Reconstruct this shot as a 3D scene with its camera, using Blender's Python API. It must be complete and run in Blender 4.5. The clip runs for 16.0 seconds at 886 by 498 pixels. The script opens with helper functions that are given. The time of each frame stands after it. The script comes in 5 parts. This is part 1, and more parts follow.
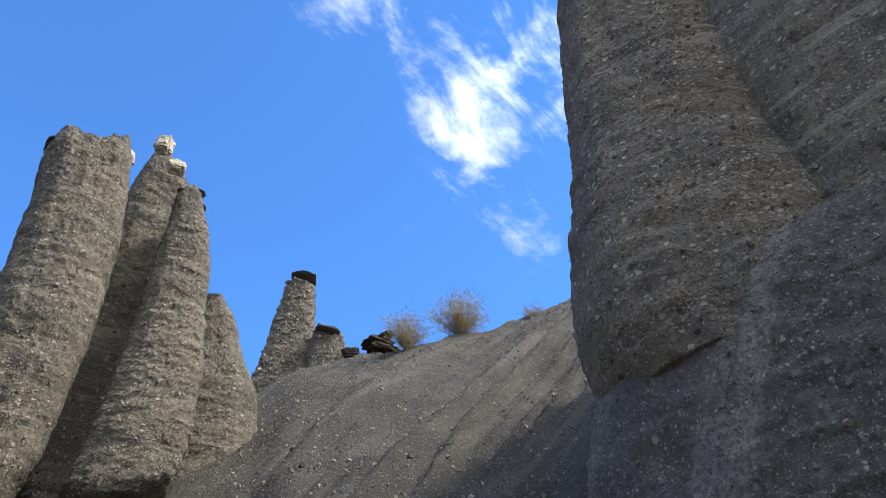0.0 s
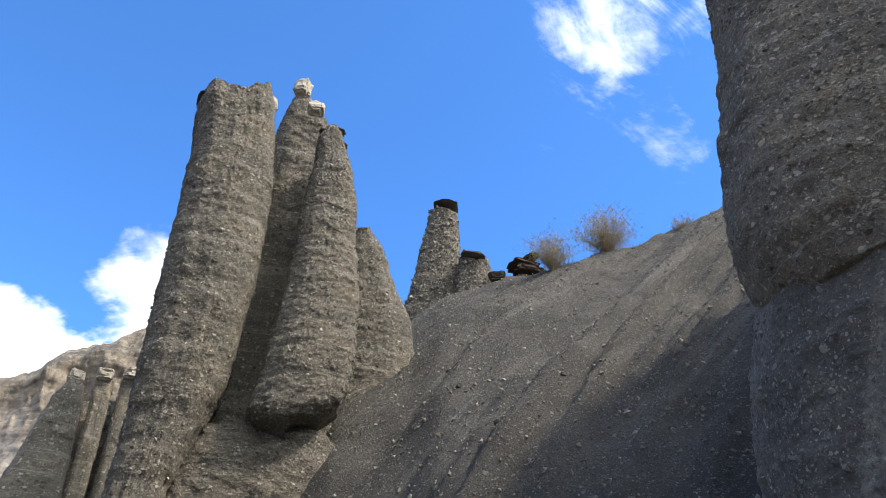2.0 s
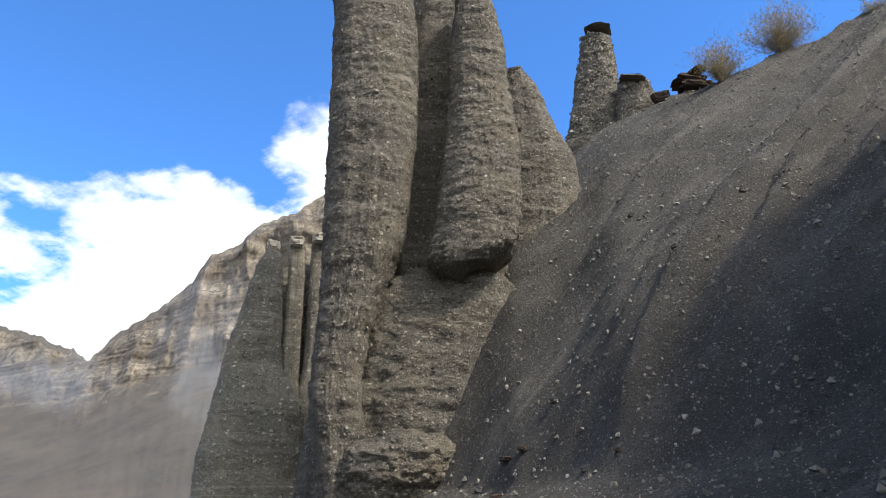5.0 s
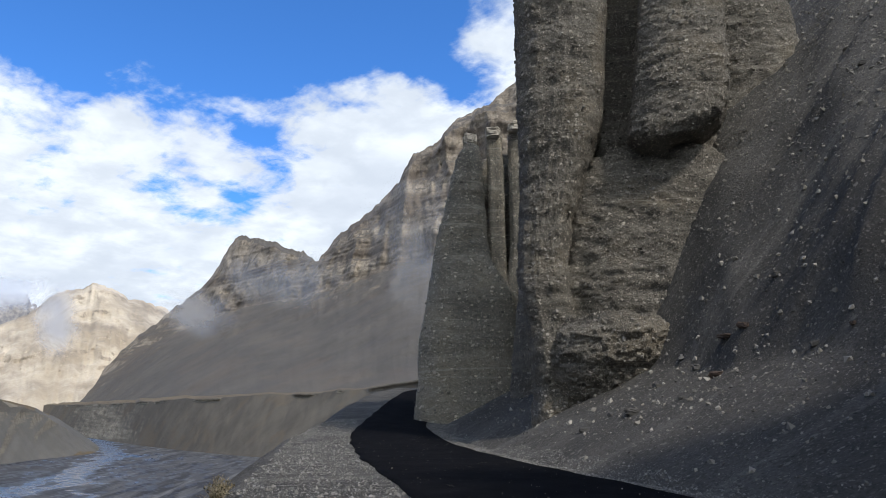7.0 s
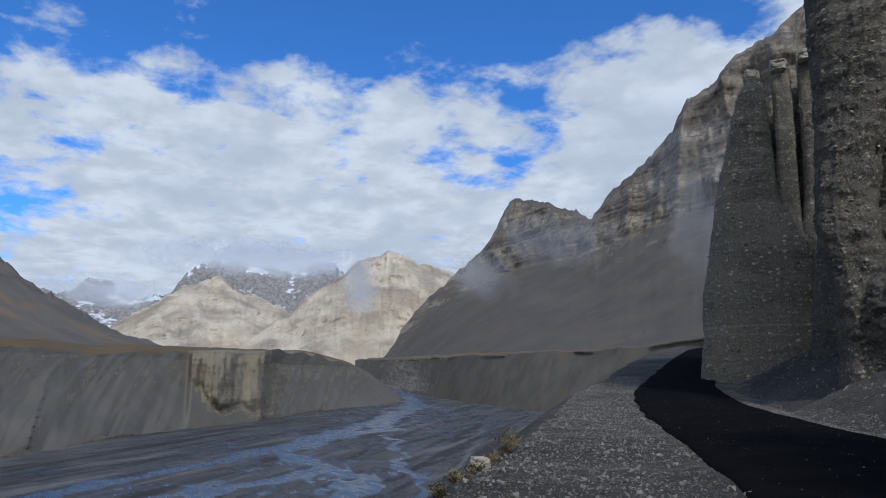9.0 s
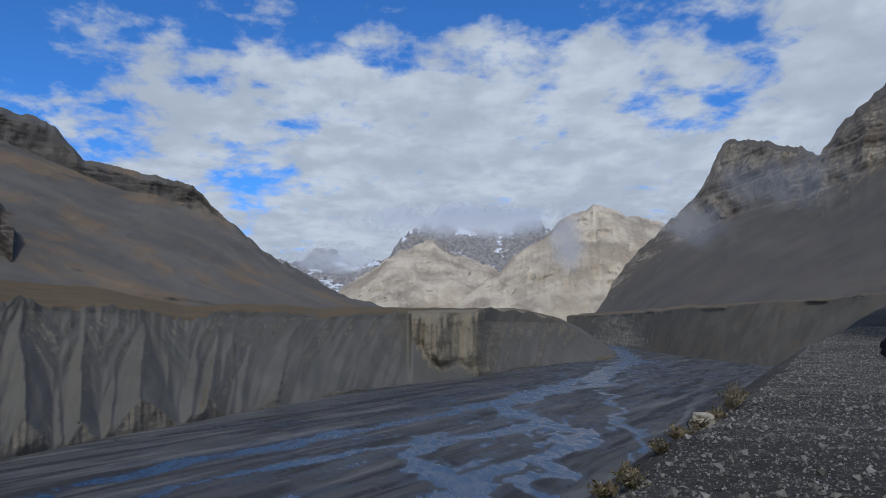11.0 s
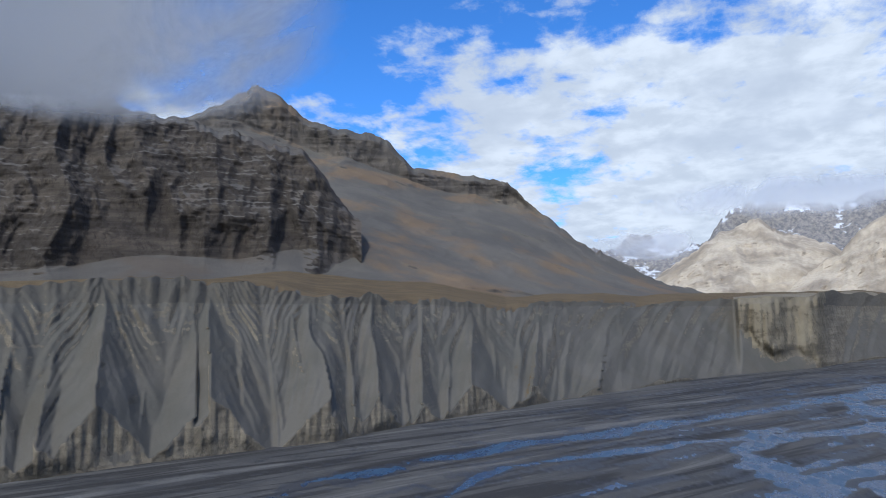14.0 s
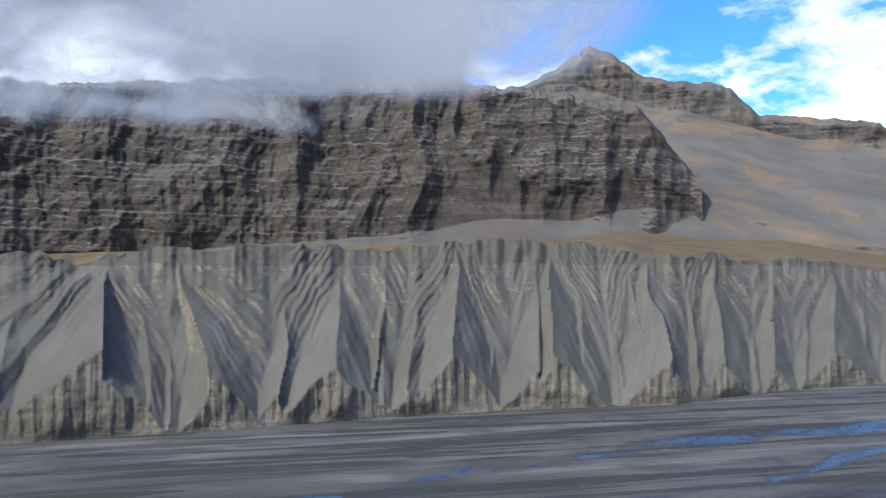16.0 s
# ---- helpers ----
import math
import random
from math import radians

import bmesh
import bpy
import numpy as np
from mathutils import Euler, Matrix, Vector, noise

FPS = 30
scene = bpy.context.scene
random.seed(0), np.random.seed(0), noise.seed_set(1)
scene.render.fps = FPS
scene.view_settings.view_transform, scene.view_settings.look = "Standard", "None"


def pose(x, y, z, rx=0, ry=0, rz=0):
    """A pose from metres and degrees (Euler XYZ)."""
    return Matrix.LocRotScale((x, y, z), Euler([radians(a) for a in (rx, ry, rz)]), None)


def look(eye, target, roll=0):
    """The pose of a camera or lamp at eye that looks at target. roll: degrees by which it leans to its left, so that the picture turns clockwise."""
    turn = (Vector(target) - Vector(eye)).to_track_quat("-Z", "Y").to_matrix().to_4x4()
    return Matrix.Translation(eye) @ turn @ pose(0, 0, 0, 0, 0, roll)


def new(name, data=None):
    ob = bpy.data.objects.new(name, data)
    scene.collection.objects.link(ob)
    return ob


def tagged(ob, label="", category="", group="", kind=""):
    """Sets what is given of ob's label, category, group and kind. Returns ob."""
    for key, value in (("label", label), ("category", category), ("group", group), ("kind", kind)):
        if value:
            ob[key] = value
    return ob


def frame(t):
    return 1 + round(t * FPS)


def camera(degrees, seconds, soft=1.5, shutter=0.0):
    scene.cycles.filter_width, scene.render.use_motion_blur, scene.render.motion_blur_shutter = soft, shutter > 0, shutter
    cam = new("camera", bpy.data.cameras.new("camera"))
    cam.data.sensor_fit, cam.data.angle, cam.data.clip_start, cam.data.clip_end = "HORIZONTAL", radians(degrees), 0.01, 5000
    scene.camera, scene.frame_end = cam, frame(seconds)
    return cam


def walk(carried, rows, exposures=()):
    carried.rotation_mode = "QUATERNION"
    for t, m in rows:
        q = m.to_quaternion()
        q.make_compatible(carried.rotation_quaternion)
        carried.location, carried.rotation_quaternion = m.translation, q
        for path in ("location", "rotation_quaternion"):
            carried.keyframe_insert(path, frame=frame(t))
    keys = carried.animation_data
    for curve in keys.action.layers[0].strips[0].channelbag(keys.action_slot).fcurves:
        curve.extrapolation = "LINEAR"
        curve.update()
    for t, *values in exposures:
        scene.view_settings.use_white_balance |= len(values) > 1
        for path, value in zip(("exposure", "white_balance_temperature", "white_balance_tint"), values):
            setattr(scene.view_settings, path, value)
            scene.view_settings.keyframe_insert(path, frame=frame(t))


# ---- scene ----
cam = camera(61.39, 16.0, soft=0.6)
EYE = 1.6
PATH = [
    (0, 129.76, 2.13, 1.77), (0.5, 128.76, 0.78, 5.12), (1, 127.36, -0.18, 7.76), (1.5, 125.76, -0.68, 10.17),
    (2, 123.97, -0.93, 12.98), (2.5, 122.67, -0.23, 15.61), (3, 121.83, 0.34, 17.87), (3.5, 120.78, 0.26, 20.07),
    (3.7, 120.20, 0.01, 20.68), (5.8, 106.65, -0.08, 32.77), (6, 105.86, -0.22, 34.24), (6.5, 104.04, -0.55, 39.61),
    (7, 102.96, -0.24, 43.39), (7.5, 101.94, -0.35, 48.73), (8, 101.71, -0.95, 54.55), (8.5, 100.71, -0.95, 60.23),
    (9, 99.51, -1.20, 64.39), (9.2, 99.16, -0.70, 65.99), (11.3, 95.54, -0.05, 82.26), (11.5, 95.27, 0.01, 83.42),
    (12, 95.25, 0.53, 87.33), (12.5, 94.75, 0.91, 91.35), (13, 94.63, 1.10, 96.51), (13.5, 95.18, 0.84, 100.56),
    (14, 95.36, 0.84, 104.32), (14.5, 95.11, 0.75, 108.14), (15, 94.25, 1.14, 116.12), (15.5, 93.69, 0.81, 124.37),
    (16, 92.61, 0.43, 129.77)]
EXPOSURES = [(0, 1.3, 7050, 10), (3.7, 1.2, 7050, 10), (6, 0.88, 6850, 10), (7, 0.50, 6550, 10), (8, 0.06, 6250, 10), (9.2, -0.12, 6000, 10),
             (11.5, -0.38, 6000, 10), (12.5, -0.36, 6000, 10), (13.5, -0.02, 6000, 10), (14, 0.17, 6000, 10), (15, 0.36, 5950, 10), (15.5, 0.62, 6050, 10), (16, 0.94, 6200, 10)]
walk(cam, [(t, pose(0, 0, EYE, rx, ry, rz)) for t, rx, ry, rz in PATH], EXPOSURES)

# ---- sun and sky ----
SUN_AZ, SUN_EL = -98.0, 51.0          # degrees to the left of +y, and above the horizon


def way(az, el):
    a, e = radians(az), radians(el)
    return Vector((-math.sin(a) * math.cos(e), math.cos(a) * math.cos(e), math.sin(e)))


sun = new("sun", bpy.data.lights.new("sun", "SUN"))
sun.data.energy, sun.data.angle, sun.data.color = 2.2, radians(5.0), (1.0, 0.94, 0.86)
sun.matrix_world = look(way(SUN_AZ, SUN_EL) * 100, (0, 0, 0))


class Nodes:
    """A short hand for node trees."""

    def __init__(self, tree):
        self.tree = tree
        tree.nodes.clear()

    def add(self, kind, *inputs, **settings):
        n = self.tree.nodes.new(kind)
        if "operation" in settings:
            n.operation = settings.pop("operation")
        if "data_type" in settings:
            n.data_type = settings.pop("data_type")
        if "blend_type" in settings:
            n.blend_type = settings.pop("blend_type")
        if "interpolation_type" in settings:
            n.interpolation_type = settings.pop("interpolation_type")
        for k, v in settings.items():
            self.put(n.inputs[k.replace("_", " ")], v)
        for i, v in enumerate(inputs):
            if v is not None:
                self.put(n.inputs[i], v)
        return n

    def put(self, socket, v):
        if isinstance(v, bpy.types.Node):
            v = v.outputs[0]
        if isinstance(v, bpy.types.NodeSocket):
            self.tree.links.new(v, socket)
        else:
            socket.default_value = v

    def math(self, op, a, b=None, c=None):
        return self.add("ShaderNodeMath", a, b, c, operation=op)

    def vec(self, op, a, b=None):
        return self.add("ShaderNodeVectorMath", a, b, operation=op)

    def noise(self, v, scale, detail=4.0, rough=0.55, lac=2.0, distort=0.0):
        return self.add("ShaderNodeTexNoise", Vector=v, Scale=scale, Detail=detail, Roughness=rough, Lacunarity=lac, Distortion=distort)

    def span(self, v, a, b, lo=0.0, hi=1.0, smooth=True):
        n = self.add("ShaderNodeMapRange", v, a, b, lo, hi, interpolation_type="SMOOTHSTEP" if smooth else "LINEAR")
        n.clamp = True
        return n

    def mix(self, fac, a, b, how="MIX"):
        n = self.add("ShaderNodeMix", data_type="RGBA", blend_type=how)
        for sock, v in ((n.inputs[0], fac), (n.inputs[6], a), (n.inputs[7], b)):
            if isinstance(v, tuple) and len(v) == 3:
                v = (*v, 1.0)
            self.put(sock, v)
        return n.outputs[2]


world = bpy.data.worlds.new("sky")
world.use_nodes = True
scene.world = world
N = Nodes(world.node_tree)
sky = N.add("ShaderNodeTexSky")
sky.sky_type, sky.sun_disc, sky.sun_elevation, sky.sun_rotation = "NISHITA", False, radians(SUN_EL), radians(-SUN_AZ)
sky.altitude, sky.air_density, sky.dust_density, sky.ozone_density = 3600.0, 1.0, 0.3, 3.0
ray = N.add("ShaderNodeTexCoord").outputs["Generated"]
part_xyz = N.add("ShaderNodeSeparateXYZ", ray)
up = part_xyz.outputs[2]
over = N.math("MAXIMUM", N.math("ADD", up, 0.20), 0.05)
flat = N.vec("DIVIDE", ray, N.add("ShaderNodeCombineXYZ", over, over, 1.0))
flat = N.vec("MULTIPLY", flat, (1.0, 1.0, 0.4))
# cover by height: a deck over the ridges that thins out upwards, with open sky and single clouds where they stand, plus
# unseen fill clouds
cover = N.math("ADD", N.span(up, 0.50, 0.22, -0.24, 0.10), N.span(up, 0.22, 0.10, 0.0, 0.10))


def cloud_patch(total, az, el, wide, gain):
    near = N.vec("DOT_PRODUCT", ray, tuple(way(az, el))).outputs["Value"]
    return N.math("ADD", total, N.span(near, math.cos(radians(wide)), 1.0, 0.0, gain))


for az, el, wide, gain in ((-3, 58, 18, 0.125), (-7, 47, 9, 0.10), (2, 41, 6, 0.17), (-9, 40, 5, 0.24), (44, 27, 12, 0.16), (35, 30, 8, 0.30),
                           (20, 42, 13, -0.2), (50, 38, 14, -0.22), (60, 25, 12, 0.03), (110, 12.5, 9, -0.12),
                           (120, 21, 9, -0.05), (98, 20, 9, 0.07), (76, 14, 20, 0.17), (150, 19, 26, 0.16), (46, 15, 14, 0.20), (104, 25, 9, 0.05),
                           # unseen clouds behind the viewpoint, added to fill the shade with white light
                           (215, 45, 70, 0.42), (-80, 40, 50, 0.36), (-120, 20, 60, 0.3)):
    cover = cloud_patch(cover, az, el, wide, gain)


def billow(at):
    big = N.noise(at, 2.0, 2.0, 0.5)
    fine = N.noise(at, 6.6, 9.0, 0.54, 2.1, 0.15)
    wisp = N.noise(N.vec("MULTIPLY", at, (1.0, 1.6, 1.0)), 15.0, 8.0, 0.66, 2.0, 0.6)
    return N.math("ADD", N.math("MULTIPLY", big, 0.36), N.math("ADD", N.math("MULTIPLY", fine, 0.54), N.math("MULTIPLY", wisp, 0.10)))


shape = billow(flat)
dense = N.math("ADD", N.math("MULTIPLY_ADD", shape, 1.4, -0.2), cover)
streak = N.noise(N.vec("MULTIPLY", N.add("ShaderNodeVectorRotate", flat, (0, 0, 0), (0, 0, 1), radians(35)), (1.0, 0.34, 1.0)), 15.0, 9.0, 0.68, 2.0, 0.5)
dense = N.math("MULTIPLY_ADD", N.math("SUBTRACT", streak, 0.5), N.span(up, 0.52, 0.72, 0.0, 0.75), dense)
mask = N.span(dense, 0.47, N.span(up, 0.42, 0.66, 0.66, 0.9))
puffs = N.noise(flat, 9.0, 8.0, 0.56, 2.0, 0.2)
banks = N.noise(N.vec("ADD", flat, (3.1, 1.7, 0.4)), 3.0, 4.0, 0.5)
tone = N.mix(N.span(puffs, 0.32, 0.66), (0.89, 0.99, 1.12), (1.14, 1.24, 1.36))
tone = N.mix(N.span(banks, 0.42, 0.66, 0.0, 0.75), tone, (0.79, 0.89, 1.04))
tone = N.mix(N.span(dense, 0.60, 0.50, 0.0, 0.6), tone, (1.12, 1.23, 1.37))
blue = N.add("ShaderNodeBackground", N.mix(1.0, sky, (0.41, 0.83, 1.22), "MULTIPLY"), 0.17)
# cloud round the unseen sun is brightened to add light on the near pillar
glare = N.span(N.vec("DOT_PRODUCT", ray, tuple(way(SUN_AZ, SUN_EL))).outputs["Value"], 0.45, 1.0, 0.61, 1.6)
white = N.add("ShaderNodeBackground", tone, glare)
both = N.add("ShaderNodeMixShader", mask, blue, white)
N.add("ShaderNodeOutputWorld", both)


# ---- materials ----
def material(name):
    m = bpy.data.materials.new(name)
    m.use_nodes = True
    return m, Nodes(m.node_tree)


def finish(n, colour, rough=0.9, relief=None, strength=0.5, depth=0.05, **more):
    bsdf = n.add("ShaderNodeBsdfPrincipled", **more)
    n.put(bsdf.inputs["Base Color"], (*colour, 1.0) if isinstance(colour, tuple) else colour)
    n.put(bsdf.inputs["Roughness"], rough)
    if "Specular IOR Level" not in more:
        n.put(bsdf.inputs["Specular IOR Level"], 0.25)
    if relief is not None:
        n.put(bsdf.inputs["Normal"], n.add("ShaderNodeBump", Strength=strength, Distance=depth, Height=relief))
    n.add("ShaderNodeOutputMaterial", bsdf)


def conglomerate(name, dark, mid, warm, pebble=9.0, bed=1.4, relief=0.06):
    """Cemented river gravel: bedded silt with rounded stones of three sizes standing out of it."""
    m, n = material(name)
    at = n.add("ShaderNodeTexCoord").outputs["Object"]
    beds = n.noise(n.vec("MULTIPLY", at, (0.12, 0.12, 1.0)), bed, 6.0, 0.68)
    blot = n.noise(at, 0.35, 5.0, 0.6)
    grit = n.noise(at, 11.0, 7.0, 0.75)
    wash = n.noise(n.vec("MULTIPLY", at, (1.0, 1.0, 0.10)), 1.0, 4.0, 0.6)
    rich = n.noise(n.vec("MULTIPLY", at, (0.3, 0.3, 1.0)), bed * 0.8, 4.0, 0.6)
    body = n.mix(n.span(beds, 0.40, 0.60), dark, mid)
    body = n.mix(n.span(blot, 0.46, 0.70), body, warm)
    body = n.mix(n.span(wash, 0.56, 0.78, 0.0, 0.25), body, dark)
    body = n.mix(n.span(grit, 0.40, 0.68, 0.0, 0.8), body, n.mix(0.6, dark, (0.02, 0.018, 0.015)))
    line = n.noise(n.vec("MULTIPLY", at, (0.03, 0.03, 1.0)), bed * 0.55, 2.0, 0.5)
    body = n.mix(n.math("MULTIPLY", n.span(n.math("ABSOLUTE", n.math("SUBTRACT", line, 0.53)), 0.010, 0.0), n.span(blot, 0.40, 0.56, 0.0, 0.7)), body, tuple(1.5 * q for q in mid))
    colour, high = body, n.math("ADD", n.math("MULTIPLY", grit, 1.0), n.math("MULTIPLY", beds, 0.6))
    ragged = n.vec("SCALE", n.vec("SUBTRACT", n.noise(at, pebble * 1.1, 3.0, 0.6).outputs["Color"], (0.5, 0.5, 0.5)))
    ragged.inputs["Scale"].default_value = 1.3 / pebble
    at = n.vec("ADD", at, ragged)
    for size, share, deep in ((2.6, 0.32, 0.35), (1.0, 0.40, 0.8), (0.42, 0.58, 1.3)):
        cell = n.add("ShaderNodeTexVoronoi", Vector=n.vec("MULTIPLY", at, (1.0, 1.0, 1.4)), Scale=pebble * size, Randomness=1.0)
        pick = n.add("ShaderNodeSeparateColor", cell.outputs["Color"])
        there = n.math("ADD", pick.outputs[0], n.math("MULTIPLY", n.math("SUBTRACT", rich, 0.5), 0.9))
        stone = n.math("MULTIPLY", n.span(cell.outputs["Distance"], 0.40, 0.30), n.span(there, share, share + 0.06))
        shade = n.mix(pick.outputs[1], tuple(0.32 * q for q in dark), tuple(2.3 * q for q in mid))
        colour = n.mix(n.math("MULTIPLY", stone, 0.9), colour, shade)
        high = n.math("ADD", high, n.math("MULTIPLY", stone, deep))
    finish(n, colour, 0.95, high, 1.0, relief)
    return m


def loose_stone(name, dark, light, scale=3.0):
    """Stones that differ from one to the next."""
    m, n = material(name)
    own = n.add("ShaderNodeNewGeometry").outputs["Random Per Island"]
    at = n.add("ShaderNodeTexCoord").outputs["Object"]
    grain = n.noise(at, scale * 8, 5.0, 0.65)
    colour = n.mix(own, dark, light)
    colour = n.mix(n.span(grain, 0.35, 0.7, 0.0, 0.45), colour, n.mix(0.5, dark, light))
    finish(n, colour, 0.9, grain, 0.4, 0.02)
    return m


def ground_gravel(name, dark, mid, light, fine=7.0):
    m, n = material(name)
    at = n.add("ShaderNodeTexCoord").outputs["Object"]
    blot = n.noise(at, 0.22, 5.0, 0.6)
    grit = n.noise(at, 8.0, 8.0, 0.76)
    # runs of finer, paler gravel down and across the slope
    across = n.vec("DOT_PRODUCT", at, (-0.83, 0.39, 0.39)).outputs["Value"]
    down = n.vec("DOT_PRODUCT", at, (-0.553, -0.509, -0.66)).outputs["Value"]
    streak = n.noise(n.add("ShaderNodeCombineXYZ", across, n.math("MULTIPLY", down, 0.045), 0.0), 0.42, 6.0, 0.66, 2.0, 0.25)
    body = n.mix(n.span(blot, 0.38, 0.64), dark, mid)
    body = n.mix(n.span(streak, 0.53, 0.66, 0.0, 0.85), body, tuple(1.15 * q for q in light))
    body = n.mix(n.span(streak, 0.47, 0.38, 0.0, 0.5), body, dark)
    body = n.mix(n.span(grit, 0.42, 0.66, 0.0, 0.75), body, n.mix(0.6, dark, (0.015, 0.015, 0.015)))
    colour, high = body, n.math("MULTIPLY", grit, 1.3)
    ragged = n.vec("SCALE", n.vec("SUBTRACT", n.noise(at, fine * 1.1, 3.0, 0.6).outputs["Color"], (0.5, 0.5, 0.5)))
    ragged.inputs["Scale"].default_value = 1.3 / fine
    at = n.vec("ADD", at, ragged)
    for size, share, deep in ((2.2, 0.50, 0.3), (1.0, 0.62, 0.6), (0.45, 0.90, 0.8)):
        cell = n.add("ShaderNodeTexVoronoi", Vector=at, Scale=fine * size, Randomness=1.0)
        pick = n.add("ShaderNodeSeparateColor", cell.outputs["Color"])
        stone = n.math("MULTIPLY", n.span(cell.outputs["Distance"], 0.40, 0.30), n.span(pick.outputs[0], share, share + 0.06))
        colour = n.mix(n.math("MULTIPLY", stone, 0.85), colour, n.mix(pick.outputs[1], tuple(0.45 * q for q in dark), tuple(1.7 * q for q in light)))
        high = n.math("ADD", high, n.math("MULTIPLY", stone, deep))
    finish(n, colour, 0.95, high, 1.0, 0.11)
    return m


def asphalt():
    m, n = material("fresh_asphalt")
    at = n.add("ShaderNodeTexCoord").outputs["Object"]
    grit = n.noise(at, 55.0, 4.0, 0.7)
    blot = n.noise(at, 0.7, 5.0, 0.6)
    colour = n.mix(n.span(blot, 0.35, 0.7), (0.004, 0.0042, 0.005), (0.008, 0.008, 0.009))
    colour = n.mix(n.span(grit, 0.6, 0.8, 0.0, 0.5), colour, (0.018, 0.018, 0.019))
    finish(n, colour, 1.0, grit, 0.5, 0.01, **{"Specular IOR Level": 0.02})
    return m


def mountain_rock(name, scree, scree2, rock, rock2, ochre, size=0.02, bed=0.05, stain=0.45, slope=(0.58, 0.74), bump=6.0, grass=None, upper=None):
    """Scree on the gentler faces, bedded rock on the steep ones, rust in patches."""
    m, n = material(name)
    at = n.add("ShaderNodeTexCoord").outputs["Object"]
    tilt = n.add("ShaderNodeSeparateXYZ", n.add("ShaderNodeNewGeometry").outputs["Normal"]).outputs[2]
    rub = n.noise(at, size, 8.0, 0.62)
    run = n.noise(n.vec("MULTIPLY", at, (1.0, 1.0, 0.45)), size * 1.6, 6.0, 0.6)
    beds = n.noise(n.vec("MULTIPLY", at, (0.07, 0.07, 1.0)), bed, 7.0, 0.68)
    grain = n.noise(at, size * 22, 6.0, 0.7)
    loose = n.mix(n.span(run, 0.36, 0.64), scree, scree2)
    loose = n.mix(n.math("MULTIPLY", n.span(rub, 0.50, 0.62), stain), loose, ochre)
    hard = n.mix(n.span(beds, 0.38, 0.62), rock, rock2)
    hard = n.mix(n.span(rub, 0.55, 0.75, 0.0, 0.4), hard, ochre)
    hard = n.mix(n.span(grain, 0.4, 0.7, 0.0, 0.45), hard, rock)
    crack = n.noise(n.vec("MULTIPLY", at, (1.0, 1.0, 0.6)), size * 7, 8.0, 0.72, 2.0, 0.5)
    hard = n.mix(n.span(crack, 0.47, 0.60, 0.0, 0.65), hard, tuple(0.55 * q for q in rock))
    steep = n.span(n.math("ADD", tilt, n.math("MULTIPLY", n.math("SUBTRACT", rub, 0.5), 0.25)), slope[1], slope[0])
    colour = n.mix(steep, loose, hard)
    colour = n.mix(n.span(grain, 0.35, 0.7, 0.0, 0.25), colour, scree)
    if upper:                                            # a bed of another gravel above a level
        z = n.add("ShaderNodeSeparateXYZ", at).outputs[2]
        level = n.math("ADD", z, n.math("MULTIPLY", n.math("SUBTRACT", rub, 0.5), 5.0))
        colour = n.mix(n.math("MULTIPLY", n.span(level, upper[0], upper[0] + 0.6), 0.75), colour, upper[1])
    if grass:
        flat_top = n.span(n.math("ADD", tilt, n.math("MULTIPLY", n.math("SUBTRACT", rub, 0.5), 0.1)), 0.90, 0.95)
        colour = n.mix(flat_top, colour, n.mix(n.span(run, 0.4, 0.6), grass, tuple(1.35 * q for q in grass)))
    high = n.math("ADD", grain, n.math("MULTIPLY", n.math("SUBTRACT", n.math("MULTIPLY", beds, 2.0), crack), steep))
    finish(n, colour, 0.95, high, 0.55, bump)
    return m


CONG = conglomerate("conglomerate_tower", (0.133, 0.121, 0.100), (0.223, 0.202, 0.167), (0.250, 0.213, 0.158), 8.0, 0.9, 0.16)
CONG_NEAR = conglomerate("conglomerate_pillar", (0.204, 0.180, 0.149), (0.337, 0.298, 0.241), (0.389, 0.318, 0.222), 12.0, 1.3, 0.10)
CONG_PALE = conglomerate("conglomerate_pale", (0.224, 0.205, 0.168), (0.371, 0.336, 0.273), (0.414, 0.359, 0.267), 6.5, 0.7, 0.18)
CAP_DARK = loose_stone("dark_crust", (0.085, 0.073, 0.062), (0.19, 0.16, 0.13), 2.0)
CAP_PALE = loose_stone("pale_capstone", (0.298, 0.271, 0.221), (0.442, 0.403, 0.332), 1.0)
RUST_ROCK = loose_stone("brown_slab", (0.05, 0.036, 0.028), (0.11, 0.078, 0.058), 1.5)
BROWN_ROCK = loose_stone("brown_block", (0.13, 0.096, 0.065), (0.20, 0.155, 0.11), 1.5)
PEBBLE = loose_stone("pebbles", (0.112, 0.104, 0.088), (0.350, 0.323, 0.278), 6.0)
PEBBLE_PALE = loose_stone("pale_gravel", (0.08, 0.077, 0.070), (0.30, 0.286, 0.26), 8.0)
PEBBLE_DARK = loose_stone("scree_stones", (0.045, 0.043, 0.04), (0.155, 0.145, 0.13), 6.0)
GRAVEL = ground_gravel("grey_scree", (0.066, 0.062, 0.055), (0.106, 0.099, 0.087), (0.148, 0.137, 0.119))
# grey_scree colours brightened to put light on the pillar's foot into the colour
BRIGHT_SCREE = ground_gravel("brightened_scree", (0.188, 0.177, 0.159), (0.270, 0.252, 0.222), (0.352, 0.330, 0.288), 10.0)
ASPHALT = asphalt()
SILT = mountain_rock("bank_silt", (0.092, 0.087, 0.074), (0.116, 0.107, 0.092), (0.150, 0.129, 0.097), (0.225, 0.193, 0.142), (0.101, 0.085, 0.062),
                     0.03, 0.16, 0.25, (0.36, 0.50), 0.9, (0.088, 0.062, 0.031), (8.0, (0.084, 0.076, 0.062)))
